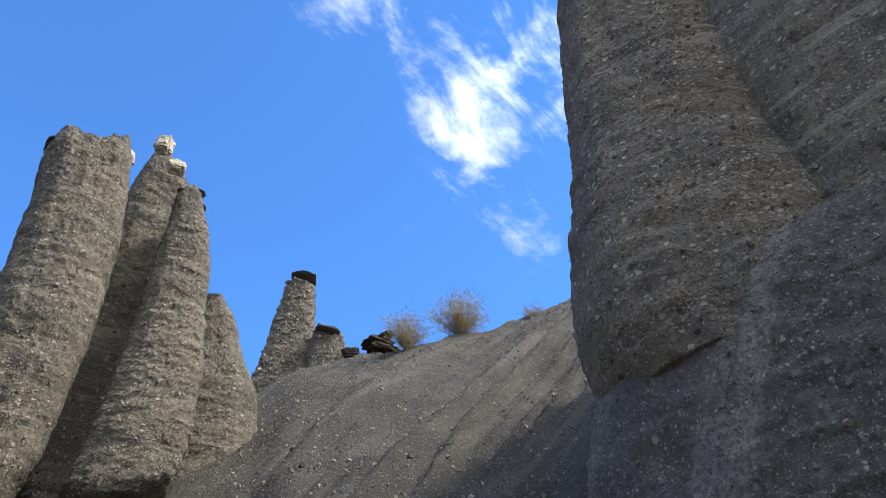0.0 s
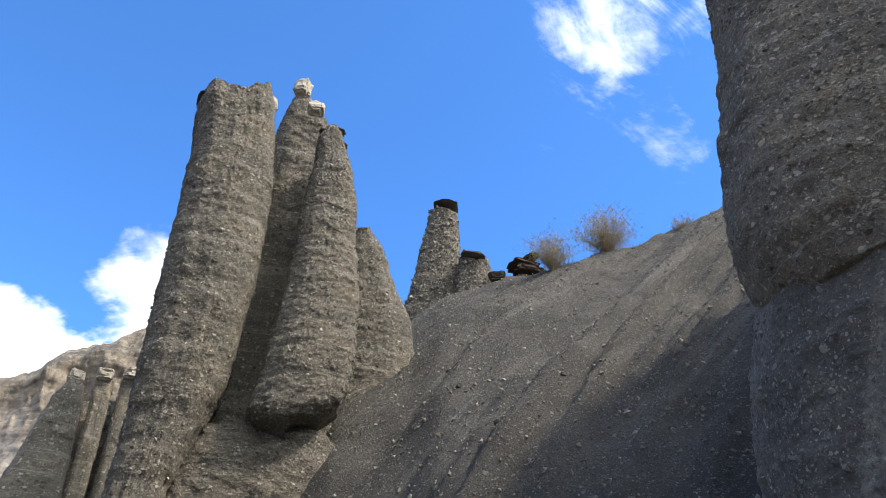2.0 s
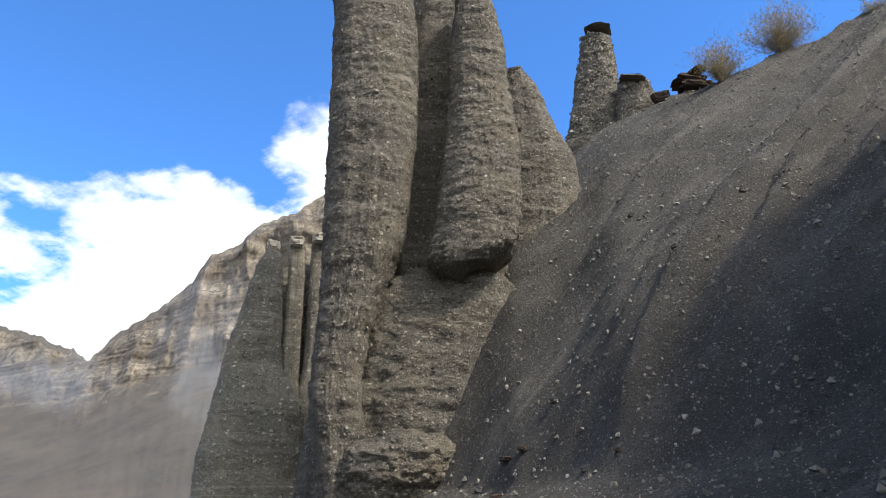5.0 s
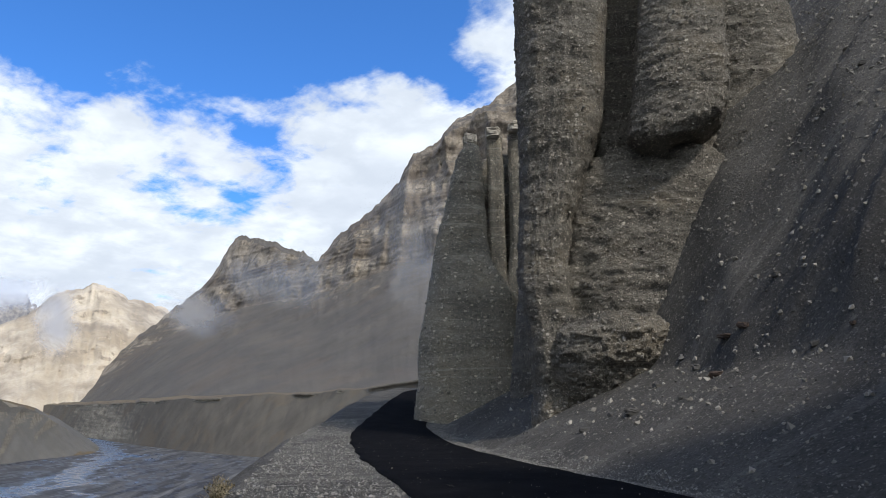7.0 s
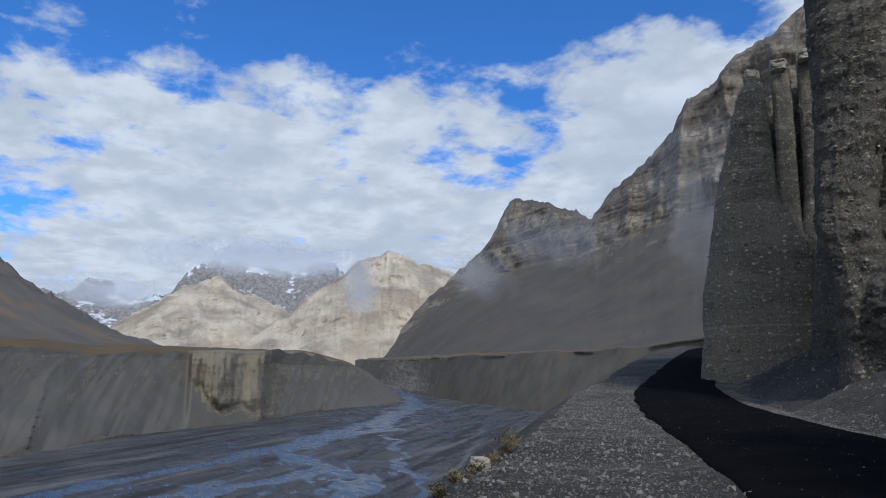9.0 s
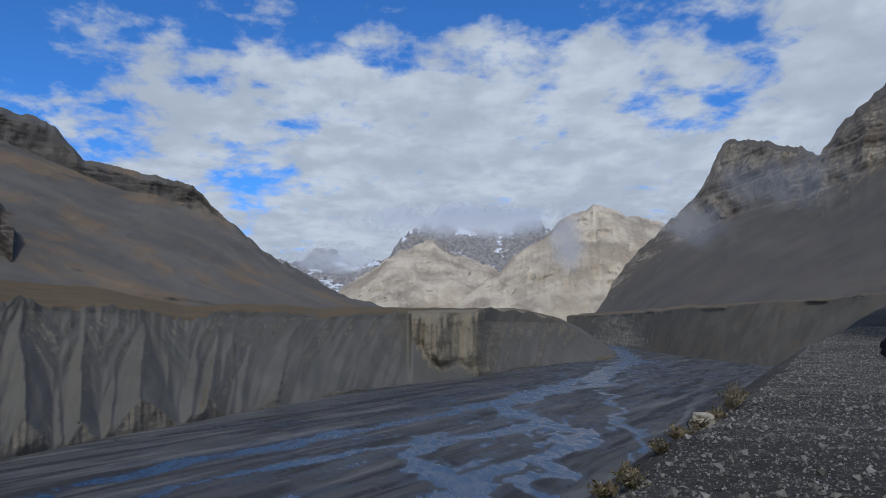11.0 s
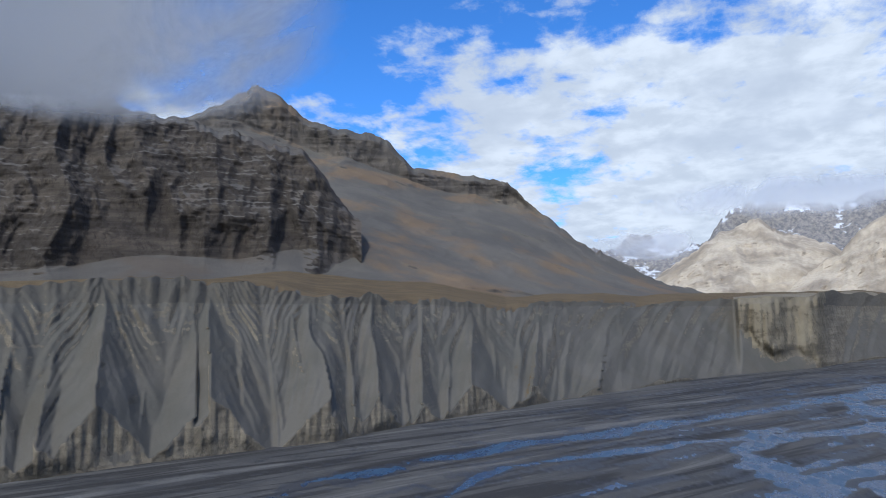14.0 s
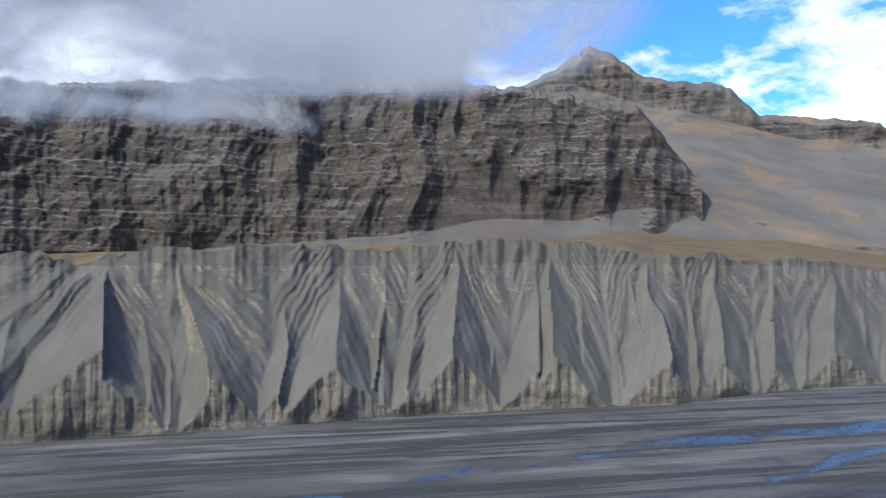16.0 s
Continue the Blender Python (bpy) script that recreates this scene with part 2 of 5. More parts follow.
OCHRE = mountain_rock("ochre_silt", (0.146, 0.124, 0.088), (0.188, 0.163, 0.116), (0.127, 0.107, 0.074), (0.206, 0.177, 0.127), (0.158, 0.124, 0.079), 0.03, 0.16, 0.25, (0.30, 0.44), 0.9)
TERRACE = mountain_rock("terrace_gravel", (0.075, 0.066, 0.053), (0.106, 0.094, 0.074), (0.15, 0.13, 0.10), (0.36, 0.315, 0.235), (0.121, 0.092, 0.059),
                        0.018, 0.10, 0.5, (0.30, 0.40), 1.5, (0.094, 0.074, 0.047))
CLIFF = mountain_rock("dark_cliff", (0.087, 0.080, 0.071), (0.109, 0.099, 0.086), (0.043, 0.036, 0.030), (0.090, 0.075, 0.060), (0.095, 0.065, 0.041),
                      0.014, 0.085, 0.35, (0.62, 0.78), 3.0)
SLOPE = mountain_rock("scree_mountain", (0.087, 0.080, 0.070), (0.118, 0.107, 0.090), (0.070, 0.062, 0.055), (0.126, 0.108, 0.087), (0.185, 0.118, 0.062),
                      0.006, 0.045, 0.6, (0.56, 0.70), 3.0)
# pale rock bands: own tone plus the peak's sunlight put into the colour
RIGHT = mountain_rock("brown_mountain", (0.077, 0.070, 0.061), (0.099, 0.088, 0.073), (0.120, 0.099, 0.079), (0.285, 0.245, 0.192), (0.13, 0.10, 0.073),
                      0.006, 0.022, 0.3, (0.60, 0.72), 4.0)
# paler than the near slopes: sunlight and its shading bands are put into colour
FAR = mountain_rock("painted_sunlit_mountain", (0.25, 0.21, 0.163), (0.52, 0.45, 0.35), (0.33, 0.28, 0.22), (0.48, 0.41, 0.32), (0.40, 0.33, 0.235),
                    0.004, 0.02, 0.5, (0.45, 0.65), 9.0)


def snow_rock():
    m, n = material("snowy_rock")
    at = n.add("ShaderNodeTexCoord").outputs["Object"]
    tilt = n.add("ShaderNodeSeparateXYZ", n.add("ShaderNodeNewGeometry").outputs["Normal"]).outputs[2]
    rub = n.noise(at, 0.008, 8.0, 0.65)
    grain = n.noise(at, 0.05, 6.0, 0.7)
    rock = n.mix(n.span(grain, 0.35, 0.65), (0.13, 0.13, 0.14), (0.27, 0.25, 0.23))
    lies = n.span(n.math("ADD", tilt, n.math("MULTIPLY", n.math("SUBTRACT", rub, 0.5), 1.9)), 0.76, 0.92)
    finish(n, n.mix(lies, rock, (0.55, 0.58, 0.63)), 0.9, grain, 0.5, 8.0)
    return m


SNOW = snow_rock()


def river_bed():
    m, n = material("river_silt")
    at = n.add("ShaderNodeTexCoord").outputs["Object"]
    z = n.add("ShaderNodeSeparateXYZ", at).outputs[2]
    along = n.vec("DOT_PRODUCT", at, (-0.785, 0.62, 0.0)).outputs["Value"]
    across = n.vec("DOT_PRODUCT", at, (0.620, 0.785, 0.000)).outputs["Value"]
    drift = n.add("ShaderNodeCombineXYZ", n.math("MULTIPLY", along, 0.08), across, 0.0)
    band = n.noise(drift, 0.10, 8.0, 0.60, 2.0, 1.2)
    blot = n.noise(at, 0.03, 7.0, 0.62)
    grit = n.noise(at, 1.2, 6.0, 0.7)
    wet = n.span(z, -39.84, -39.97)
    colour = n.mix(n.span(blot, 0.36, 0.66), (0.058, 0.056, 0.053), (0.088, 0.084, 0.077))
    colour = n.mix(n.span(band, 0.50, 0.58, 0.0, 0.9), colour, (0.026, 0.024, 0.022))
    colour = n.mix(n.span(band, 0.45, 0.36, 0.0, 0.85), colour, (0.130, 0.125, 0.116))
    colour = n.mix(n.span(grit, 0.35, 0.7, 0.0, 0.3), colour, (0.043, 0.043, 0.045))
    colour = n.mix(n.math("MULTIPLY", wet, 0.6), colour, (0.029, 0.030, 0.032))
    finish(n, colour, n.span(wet, 0.0, 1.0, 0.9, 0.5), grit, 0.5, 0.1)
    return m


def water():
    m, n = material("river_water")
    at = n.add("ShaderNodeTexCoord").outputs["Object"]
    rip = n.noise(at, 0.9, 5.0, 0.6)
    shoal = n.noise(n.vec("MULTIPLY", at, (0.35, 1.0, 1.0)), 0.22, 6.0, 0.65)
    # the sky's blue reflection is put into the base colour; gloss is kept low
    finish(n, n.mix(n.span(shoal, 0.38, 0.62), (0.014, 0.040, 0.095), (0.040, 0.078, 0.130)), n.span(shoal, 0.4, 0.62, 0.16, 0.42), rip, 0.6, 0.16, **{"Specular IOR Level": 0.14})
    return m


BED, WATER = river_bed(), water()


def plant(name, low, high):
    m, n = material(name)
    own = n.add("ShaderNodeNewGeometry").outputs["Random Per Island"]
    finish(n, n.mix(own, low, high), 0.85)
    return m


TWIG = plant("dry_twigs", (0.20, 0.165, 0.11), (0.40, 0.33, 0.21))
LEAF = plant("straw_leaves", (0.30, 0.23, 0.09), (0.52, 0.41, 0.18))
SCRUB = plant("green_scrub", (0.03, 0.032, 0.015), (0.10, 0.085, 0.04))
STRAW = plant("straw_grass", (0.09, 0.07, 0.03), (0.20, 0.155, 0.075))


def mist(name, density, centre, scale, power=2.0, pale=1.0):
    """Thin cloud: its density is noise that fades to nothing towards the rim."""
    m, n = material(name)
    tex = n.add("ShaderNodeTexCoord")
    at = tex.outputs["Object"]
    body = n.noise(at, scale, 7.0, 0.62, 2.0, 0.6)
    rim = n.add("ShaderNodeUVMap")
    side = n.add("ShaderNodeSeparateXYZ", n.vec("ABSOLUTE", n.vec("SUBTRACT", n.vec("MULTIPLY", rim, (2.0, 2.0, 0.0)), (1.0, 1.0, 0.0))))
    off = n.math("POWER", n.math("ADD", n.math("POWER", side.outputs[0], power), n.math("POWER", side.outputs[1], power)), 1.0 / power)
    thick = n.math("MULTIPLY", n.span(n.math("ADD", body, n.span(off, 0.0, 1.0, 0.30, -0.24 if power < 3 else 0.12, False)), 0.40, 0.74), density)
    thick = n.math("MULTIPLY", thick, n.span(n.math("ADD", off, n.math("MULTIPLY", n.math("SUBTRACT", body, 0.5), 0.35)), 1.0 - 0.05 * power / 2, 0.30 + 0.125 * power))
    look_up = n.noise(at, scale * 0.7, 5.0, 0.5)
    # shade on the cloud is put into these greys; pale scales them
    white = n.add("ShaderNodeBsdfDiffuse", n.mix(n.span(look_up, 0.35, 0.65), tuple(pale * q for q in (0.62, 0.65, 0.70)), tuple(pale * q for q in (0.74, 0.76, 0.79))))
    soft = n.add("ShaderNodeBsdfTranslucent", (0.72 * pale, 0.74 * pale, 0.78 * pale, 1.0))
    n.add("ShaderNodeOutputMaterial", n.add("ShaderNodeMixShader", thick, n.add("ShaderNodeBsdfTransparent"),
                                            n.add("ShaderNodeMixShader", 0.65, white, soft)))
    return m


# ---- shape helpers ----
def lattice(ix, iy, iz, seed):
    h = (ix * 374761393 + iy * 668265263 + iz * 1274126177 + seed * 974711) & 0x7FFFFFFF
    h = ((h ^ (h >> 13)) * 1103515245 + 12345) & 0x7FFFFFFF
    h = ((h ^ (h >> 16)) * 69069 + 1) & 0x7FFFFFFF
    return (h >> 7).astype(np.float64) / float(0x7FFFFFFF >> 7) * 2.0 - 1.0


def rough(x, y, z, seed=0):
    """Smooth value noise, -1 to 1."""
    x, y, z = np.broadcast_arrays(np.asarray(x, float), np.asarray(y, float), np.asarray(z, float))
    fx, fy, fz = np.floor(x), np.floor(y), np.floor(z)
    ix, iy, iz = fx.astype(np.int64), fy.astype(np.int64), fz.astype(np.int64)
    u, v, w = x - fx, y - fy, z - fz
    u, v, w = u * u * (3 - 2 * u), v * v * (3 - 2 * v), w * w * (3 - 2 * w)
    out = 0
    for dx in (0, 1):
        for dy in (0, 1):
            for dz in (0, 1):
                k = (u if dx else 1 - u) * (v if dy else 1 - v) * (w if dz else 1 - w)
                out = out + k * lattice(ix + dx, iy + dy, iz + dz, seed)
    return out


def layers(x, y, z, seed=0, count=4, gain=0.5, sharp=False):
    total, amp, k = 0, 1.0, 1.0
    for i in range(count):
        r = rough(x * k, y * k, z * k, seed + i * 17)
        total = total + amp * ((1 - 2 * np.abs(r)) if sharp else r)
        amp, k = amp * gain, k * 2.03
    return total


def spot(az, r, z=0.0):
    """A place by its bearing to the left of +y and its distance from the viewpoint."""
    a = np.radians(az)
    return -np.sin(a) * r, np.cos(a) * r, z


def step(x, a, b):
    t = np.clip((x - a) / (b - a), 0, 1)
    return t * t * (3 - 2 * t)


def mesh_from(name, co, faces, mat, smooth=True, uv=None):
    """A mesh object from arrays: places (n, 3) and corners of quads or triangles (m, k)."""
    me = bpy.data.meshes.new(name)
    co, faces = np.ascontiguousarray(co, np.float32), np.ascontiguousarray(faces, np.int32)
    k = faces.shape[1]
    me.vertices.add(len(co))
    me.vertices.foreach_set("co", co.ravel())
    me.loops.add(faces.size)
    me.loops.foreach_set("vertex_index", faces.ravel())
    me.polygons.add(len(faces))
    me.polygons.foreach_set("loop_start", np.arange(len(faces), dtype=np.int32) * k)
    me.polygons.foreach_set("use_smooth", np.full(len(faces), smooth))
    if uv is not None:
        me.uv_layers.new(name="rim").data.foreach_set("uv", np.ascontiguousarray(uv[faces.ravel()], np.float32).ravel())
    me.update(calc_edges=True)
    me.validate()
    me.materials.append(mat)
    return new(name, me)


def sheet_faces(rows, cols, ring=False):
    r, c = np.arange(rows - 1), np.arange(cols if ring else cols - 1)
    r, c = np.meshgrid(r, c, indexing="ij")
    d = (c + 1) % cols
    return np.stack([r * cols + c, r * cols + d, (r + 1) * cols + d, (r + 1) * cols + c], -1).reshape(-1, 4)


def sheet(name, x, y, z, mat, smooth=True, ring=False, flip=False):
    f = sheet_faces(*x.shape, ring)
    return mesh_from(name, np.stack([x, y, z], -1).reshape(-1, 3), f[:, ::-1] if flip else f, mat, smooth)


def turns(rng, n):
    q = rng.normal(size=(n, 4))
    a, b, c, d = (q / np.linalg.norm(q, axis=1)[:, None]).T
    return np.stack([1 - 2 * (c * c + d * d), 2 * (b * c - a * d), 2 * (b * d + a * c), 2 * (b * c + a * d), 1 - 2 * (b * b + d * d),
                     2 * (c * d - a * b), 2 * (b * d - a * c), 2 * (c * d + a * b), 1 - 2 * (b * b + c * c)], -1).reshape(n, 3, 3)


OCTA = np.array([(1, 0, 0.1), (0, 1, -0.1), (-1, 0, 0.1), (0, -1, -0.1), (0.1, 0, 1), (-0.1, 0, -1)])
OCTA_FACES = np.array([(0, 1, 4), (1, 2, 4), (2, 3, 4), (3, 0, 4), (1, 0, 5), (2, 1, 5), (3, 2, 5), (0, 3, 5)])


def stones(name, places, sizes, mat, seed, flat=(0.6, 1.15), smooth=False):
    """Many small stones in one mesh."""
    rng = np.random.default_rng(seed)
    n, k = len(places), len(OCTA)
    shape = rng.uniform(flat[0], flat[1], (n, 1, 3)) * (1 + rng.uniform(-0.25, 0.25, (n, k, 1)))
    co = np.einsum("nij,nkj->nki", turns(rng, n), OCTA[None] * shape) * np.asarray(sizes)[:, None, None] + np.asarray(places)[:, None, :]
    faces = (OCTA_FACES[None] + k * np.arange(n)[:, None, None]).reshape(-1, 3)
    return mesh_from(name, co.reshape(-1, 3), faces, mat, smooth)


def stone_sizes(rng, n, small, large, power=2.6):
    return small * (1 + rng.pareto(power, n)).clip(1, large / small)


def thing(name, at, label, category, group="", kind=""):
    ob = new(name)
    ob.location = at
    ob.empty_display_size = 0.3
    return tagged(ob, label, category, group, kind)


def under(ob, parent, label=""):
    ob.parent = parent
    ob.matrix_parent_inverse = Matrix.Translation(parent.location).inverted()
    return tagged(ob, label)


# ---- the lie of the land: u runs along the road, w across it towards the towers ----
ALONG, ACROSS = np.array((-0.785, 0.62)), np.array((0.62, 0.785))
ROAD = np.array([(-60, 4.7, -0.6, 2.9), (-20, 4.7, 0, 2.9), (20, 4.7, 0, 2.9), (34, 4.0, 0.1, 2.9), (46, 3.6, 0.55, 2.6), (58, 4.7, 1.5, 2.3),
                 (72, 7.2, 3.1, 2.2), (90, 10.5, 4.9, 2.2), (120, 18.0, 6.8, 2.2)])


def road_at(u):
    """Middle, height and half width of the road."""
    s = np.zeros_like(np.asarray(u, float))
    out = []
    for k in (1, 2, 3):
        v = sum(np.interp(u + d, ROAD[:, 0], ROAD[:, k]) for d in np.linspace(-6, 6, 9)) / 9
        out.append(v + s)
    return out


def xy(u, w):
    return ALONG[0] * u + ACROSS[0] * w, ALONG[1] * u + ACROSS[1] * w


def uw(x, y):
    return ALONG[0] * x + ALONG[1] * y, ACROSS[0] * x + ACROSS[1] * y


def land(x, y, fine=True):
    """Height of the near ground: platform, scree behind it, bank below it."""
    u, w = uw(x, y)
    mid, zr, half = road_at(u)
    r, az = np.hypot(x, y), np.degrees(np.arctan2(-x, y))
    cut = np.interp(az, (-180, -75, -60, -20, 0, 14, 22, 28, 33, 37, 41, 44, 46, 52, 180), (30, 16, 14.5, 13.5, 16.5, 21, 26, 33, 44, 66, 80, 170, 500, 900, 900))
    cut = cut + 0.7 * rough(u / 6, w / 6, 0, 3)
    tilt = np.interp(az, (-75, -20, -11, 0, 4, 8, 13, 16, 30, 45), (1.0, 0.98, 0.97, 0.97, 1.0, 1.02, 1.0, 0.96, 0.95, 0.9))
    crest = np.interp(az, (-75, -25, -11, -7.7, -4.5, -0.9, 1.7, 7.7, 10, 13, 16, 20, 24, 45), (44, 43, 41.5, 39.5, 37.5, 36.5, 35.2, 35.0, 34.5, 33, 31.5, 31, 31, 30))
    up = np.clip(r - cut, 0, None)
    hill = 0.5 + 0.5 * step(up, 0, 10)
    rise = tilt * up * (0.8 + 0.2 * step(up, 0, 12))
    part_up = np.clip(rise / crest, 0, 1.2)
    fall_line = az - 34 * (1 - part_up)                  # gullies run down and across the slope
    gully = layers(fall_line / 5.5, part_up * 0.8, 0, 11, 3, 0.5, True)
    rise = rise + step(up, 2, 12) * (0.75 * gully + 0.20 * layers(fall_line / 1.5, part_up * 2, 0, 21, 3))
    plateau = crest + 0.4 * rough(u / 4, w / 4, 0, 9) + 0.10 * np.clip(r - 60, 0, 300)
    soft = 1.6
    k = np.clip(0.5 + 0.5 * (plateau - rise) / soft, 0, 1)
    rise = rise * k + plateau * (1 - k) - soft * k * (1 - k)
    seen = np.degrees(np.arctan2(rise + zr - 1.6, np.maximum(r, 1.0)))
    rise = rise - 0.8 * step(np.interp(seen, (5, 12, 19, 25, 30, 34), (23, 15, 7.7, 1.6, -5, -12)) - az, -0.3, 3.5) * step(up, 1, 8) * step(seen, 36, 32)      # a trough beside the pillar
    apron = np.clip(w - mid - half - 1.3 - 0.5 * rough(u / 3, 1, 0, 13), 0, None)      # debris along the foot of the rocks
    apron = np.minimum(0.52 * apron, 4.2 + 0.6 * rough(u / 5, w / 5, 0, 14)) * step(u, -40, -20)
    rise = np.maximum(np.where(up > 0, rise, 0), apron)
    z = zr + rise - 0.06 * step(np.abs(w - mid), half + 0.2, half + 1.2) * (up <= 0)
    edge = np.interp(u, (-60, 0, 36, 46, 60, 80, 120), (-2.0, -1.75, -2.0, -1.8, 0.4, 3.5, 11))
    edge = edge + 0.35 * rough(u / 3, 0, 0, 5)
    down = np.clip(edge - w, 0, None)
    fall = np.where(down < 1.2, 0.33 * down * down, 0.475 + 0.79 * (down - 1.2))
    fall = fall + step(down, 1, 8) * 0.5 * layers(u / 4, w / 12, 0, 31, 3)
    z = z - fall
    if fine:
        off_road = step(np.abs(w - mid), half - 0.1, half + 0.5)
        z = z + off_road * (0.035 * layers(x * 1.1, y * 1.1, 0, 41, 3) + 0.05 * rough(x * 0.35, y * 0.35, 0, 44))
        z = z + step(up, 0.5, 4) * (0.16 * layers(x / 1.6, y / 1.6, z / 3, 51, 4, 0.55))
    return np.maximum(z, -41.5)


def spaced(parts):
    """A row of values from (start, end, step) runs."""
    return np.unique(np.concatenate([np.arange(a, b, s) for a, b, s in parts]))


# one sheet to the horizon, under everything
us = spaced([(-4900, -400, 150), (-400, -64, 12), (-64, 124, 4), (124, 400, 12), (400, 4901, 150)])
ws = spaced([(-4900, -400, 150), (-400, -70, 12), (-70, 90, 3), (90, 400, 12), (400, 4901, 150)])
gu, gw = np.meshgrid(us, ws, indexing="ij")
gx, gy = xy(gu, gw)
gz = land(gx, gy, False)
near_patch = (gu > -62) & (gu < 121) & (gw > -62) & (gw < 71)
gz = np.where(near_patch, gz - 2.5, gz - 0.6)
gz = np.where(gu > 160, np.minimum(gz, -41.5 + 0.12 * np.clip(gw, 0, 400)), gz)
tagged(sheet("ground", gx, gy, gz, GRAVEL, flip=True), "grey gravel and silt valley ground", "ground", kind="structure")

us = spaced([(-60, -22, 0.7), (-22, 62, 0.26), (62, 120, 0.6)])
ws = spaced([(-60, -6, 0.6), (-6, 12, 0.2), (12, 52, 0.25), (52, 70, 0.7)])
gu, gw = np.meshgrid(us, ws, indexing="ij")
gx, gy = xy(gu, gw)
gz = land(gx, gy)
tagged(sheet("roadside_slope", gx, gy, gz, GRAVEL, flip=True), "grey scree slope and stony roadside verge", "scree slope", kind="structure")

# road
us = np.arange(-58, 118, 0.6)
mid, zr, half = road_at(us)
cols = []
for k, lift in ((-1.03, -0.25), (-1.0, 0.05), (-0.9, 0.075), (-0.4, 0.1), (0.0, 0.115), (0.4, 0.1), (0.9, 0.075), (1.0, 0.05), (1.03, -0.25)):
    wob = 0.12 * rough(us / 2.2, 7 * k, 0, 61) if abs(k) > 0.85 else 0
    x, y = xy(us, mid + k * half + wob)
    cols.append((x, y, zr + lift))
cols = np.array(cols)
tagged(sheet("road", cols[:, 0].T, cols[:, 1].T, cols[:, 2].T, ASPHALT, flip=True), "freshly laid black asphalt mountain road", "road", kind="structure")


# ---- river ----
FLOW = np.array([(160, 229), (146, 223), (129, 239), (112.5, 266), (99, 350), (91, 433), (78, 645), (67.6, 1040), (64, 1500)])


def bank_foot(az):
    """Distance of the foot of the far bank at a bearing."""
    return np.interp(az, FLOW[::-1, 0], FLOW[::-1, 1])


azs = np.arange(42, 172, 0.22)
rs = np.exp(np.linspace(math.log(60), math.log(2200), 250))
ga, gr = np.meshgrid(azs, rs, indexing="ij")
gx, gy, _ = spot(ga, gr)
fu, fw = uw(gx, gy)                                    # the stream runs roughly along the road
STREAMS = ((7.5, ((-2200, 900), (-1190, 508), (-887, 387), (-710, 288), (-545, 215), (-470, 145), (-401, 97), (-349, 101), (-323, 99), (-296, 74), (-279, 48), (-246, 32),
                  (-218, 36), (-198, 38), (-183, 28), (-171, 16), (-150, -10), (-120, -30))),
           (5.0, ((-323, 102), (-288, 107), (-251, 87), (-229, 68), (-209, 48), (-197, 39))),
           (4.0, ((-280, 92), (-215, 73), (-201, 58), (-188, 53), (-179, 55), (-160, 40))),
           (2.2, ((-470, 190), (-319, 133), (-277, 123), (-251, 116), (-222, 99), (-206, 91), (-180, 84))),
           (5.5, ((-640, 250), (-384, 77), (-284, -6), (-252, -39), (-226, -59), (-170, -85), (-142, -99), (-103, -113), (20, -170))),
           (3.0, ((-300, 50), (-274, 31), (-233, -17), (-209, -36), (-180, -45), (-164, -46), (-130, -66))))
swing_x, swing_y = gx + 5 * rough(gx / 26, gy / 26, 0, 73) + 2 * rough(gx / 8, gy / 8, 0, 74), gy + 5 * rough(gx / 26, gy / 26, 1, 75) + 2 * rough(gx / 8, gy / 8, 1, 76)
wet = 0 * gx
for k, (half, line) in enumerate(STREAMS):
    gap = np.full_like(gx, 1e4)
    for (ax, ay), (bx, by) in zip(line[:-1], line[1:]):
        t = np.clip(((swing_x - ax) * (bx - ax) + (swing_y - ay) * (by - ay)) / ((bx - ax) ** 2 + (by - ay) ** 2), 0, 1)
        gap = np.minimum(gap, np.hypot(swing_x - ax - t * (bx - ax), swing_y - ay - t * (by - ay)))
    half = half * (1 + 0.5 * rough(gx / 24, gy / 24, k, 78)) * (0.75 + gr / 1100)
    wet = np.maximum(wet, 1.25 - gap * 0.9 / half)
    if k == 0:
        main = gap
bend = fw + 14 * np.sin(fu / 140) + 9 * rough(fu / 60, fw / 60, 0, 71)
weave = layers(fu / 46, bend / 11, 0, 72, 4, 0.55)                   # lesser channels lie where this passes through nought
braid = np.abs(weave) + 0.10 * layers(fu / 22, bend / 5, 0, 79, 3)
busy = np.exp(-(main / (26 + 0.05 * gr)) ** 2)
gz = -39.955 + 0.10 * np.clip(braid, 0, 0.8) + 0.05 * (1 - busy) - 0.09 * busy * step(braid, 0.22, 0.05) - 0.22 * np.clip(wet, 0, 1.2) * (0.55 + 0.45 * step(fu, 60, 160)) + 0.075 * layers(fu / 16, fw / 3.5, 0, 77, 4, 0.6)
gz = gz + 0.05 * np.clip(gr - 900, 0, None) / 100
tagged(sheet("river_bed", gx, gy, gz, BED), "grey silt flats of a braided river bed", "river bed", kind="structure")
wa = np.linspace(38, 178, 60)
wr = np.exp(np.linspace(math.log(40), math.log(2300), 12))
ga, gr = np.meshgrid(wa, wr, indexing="ij")
gx, gy, _ = spot(ga, gr)
tagged(sheet("river", gx, gy, 0 * gx - 40.0 + 0.05 * np.clip(gr - 900, 0, None) / 100, WATER), "shallow blue-grey braided river channels", "river", kind="structure")

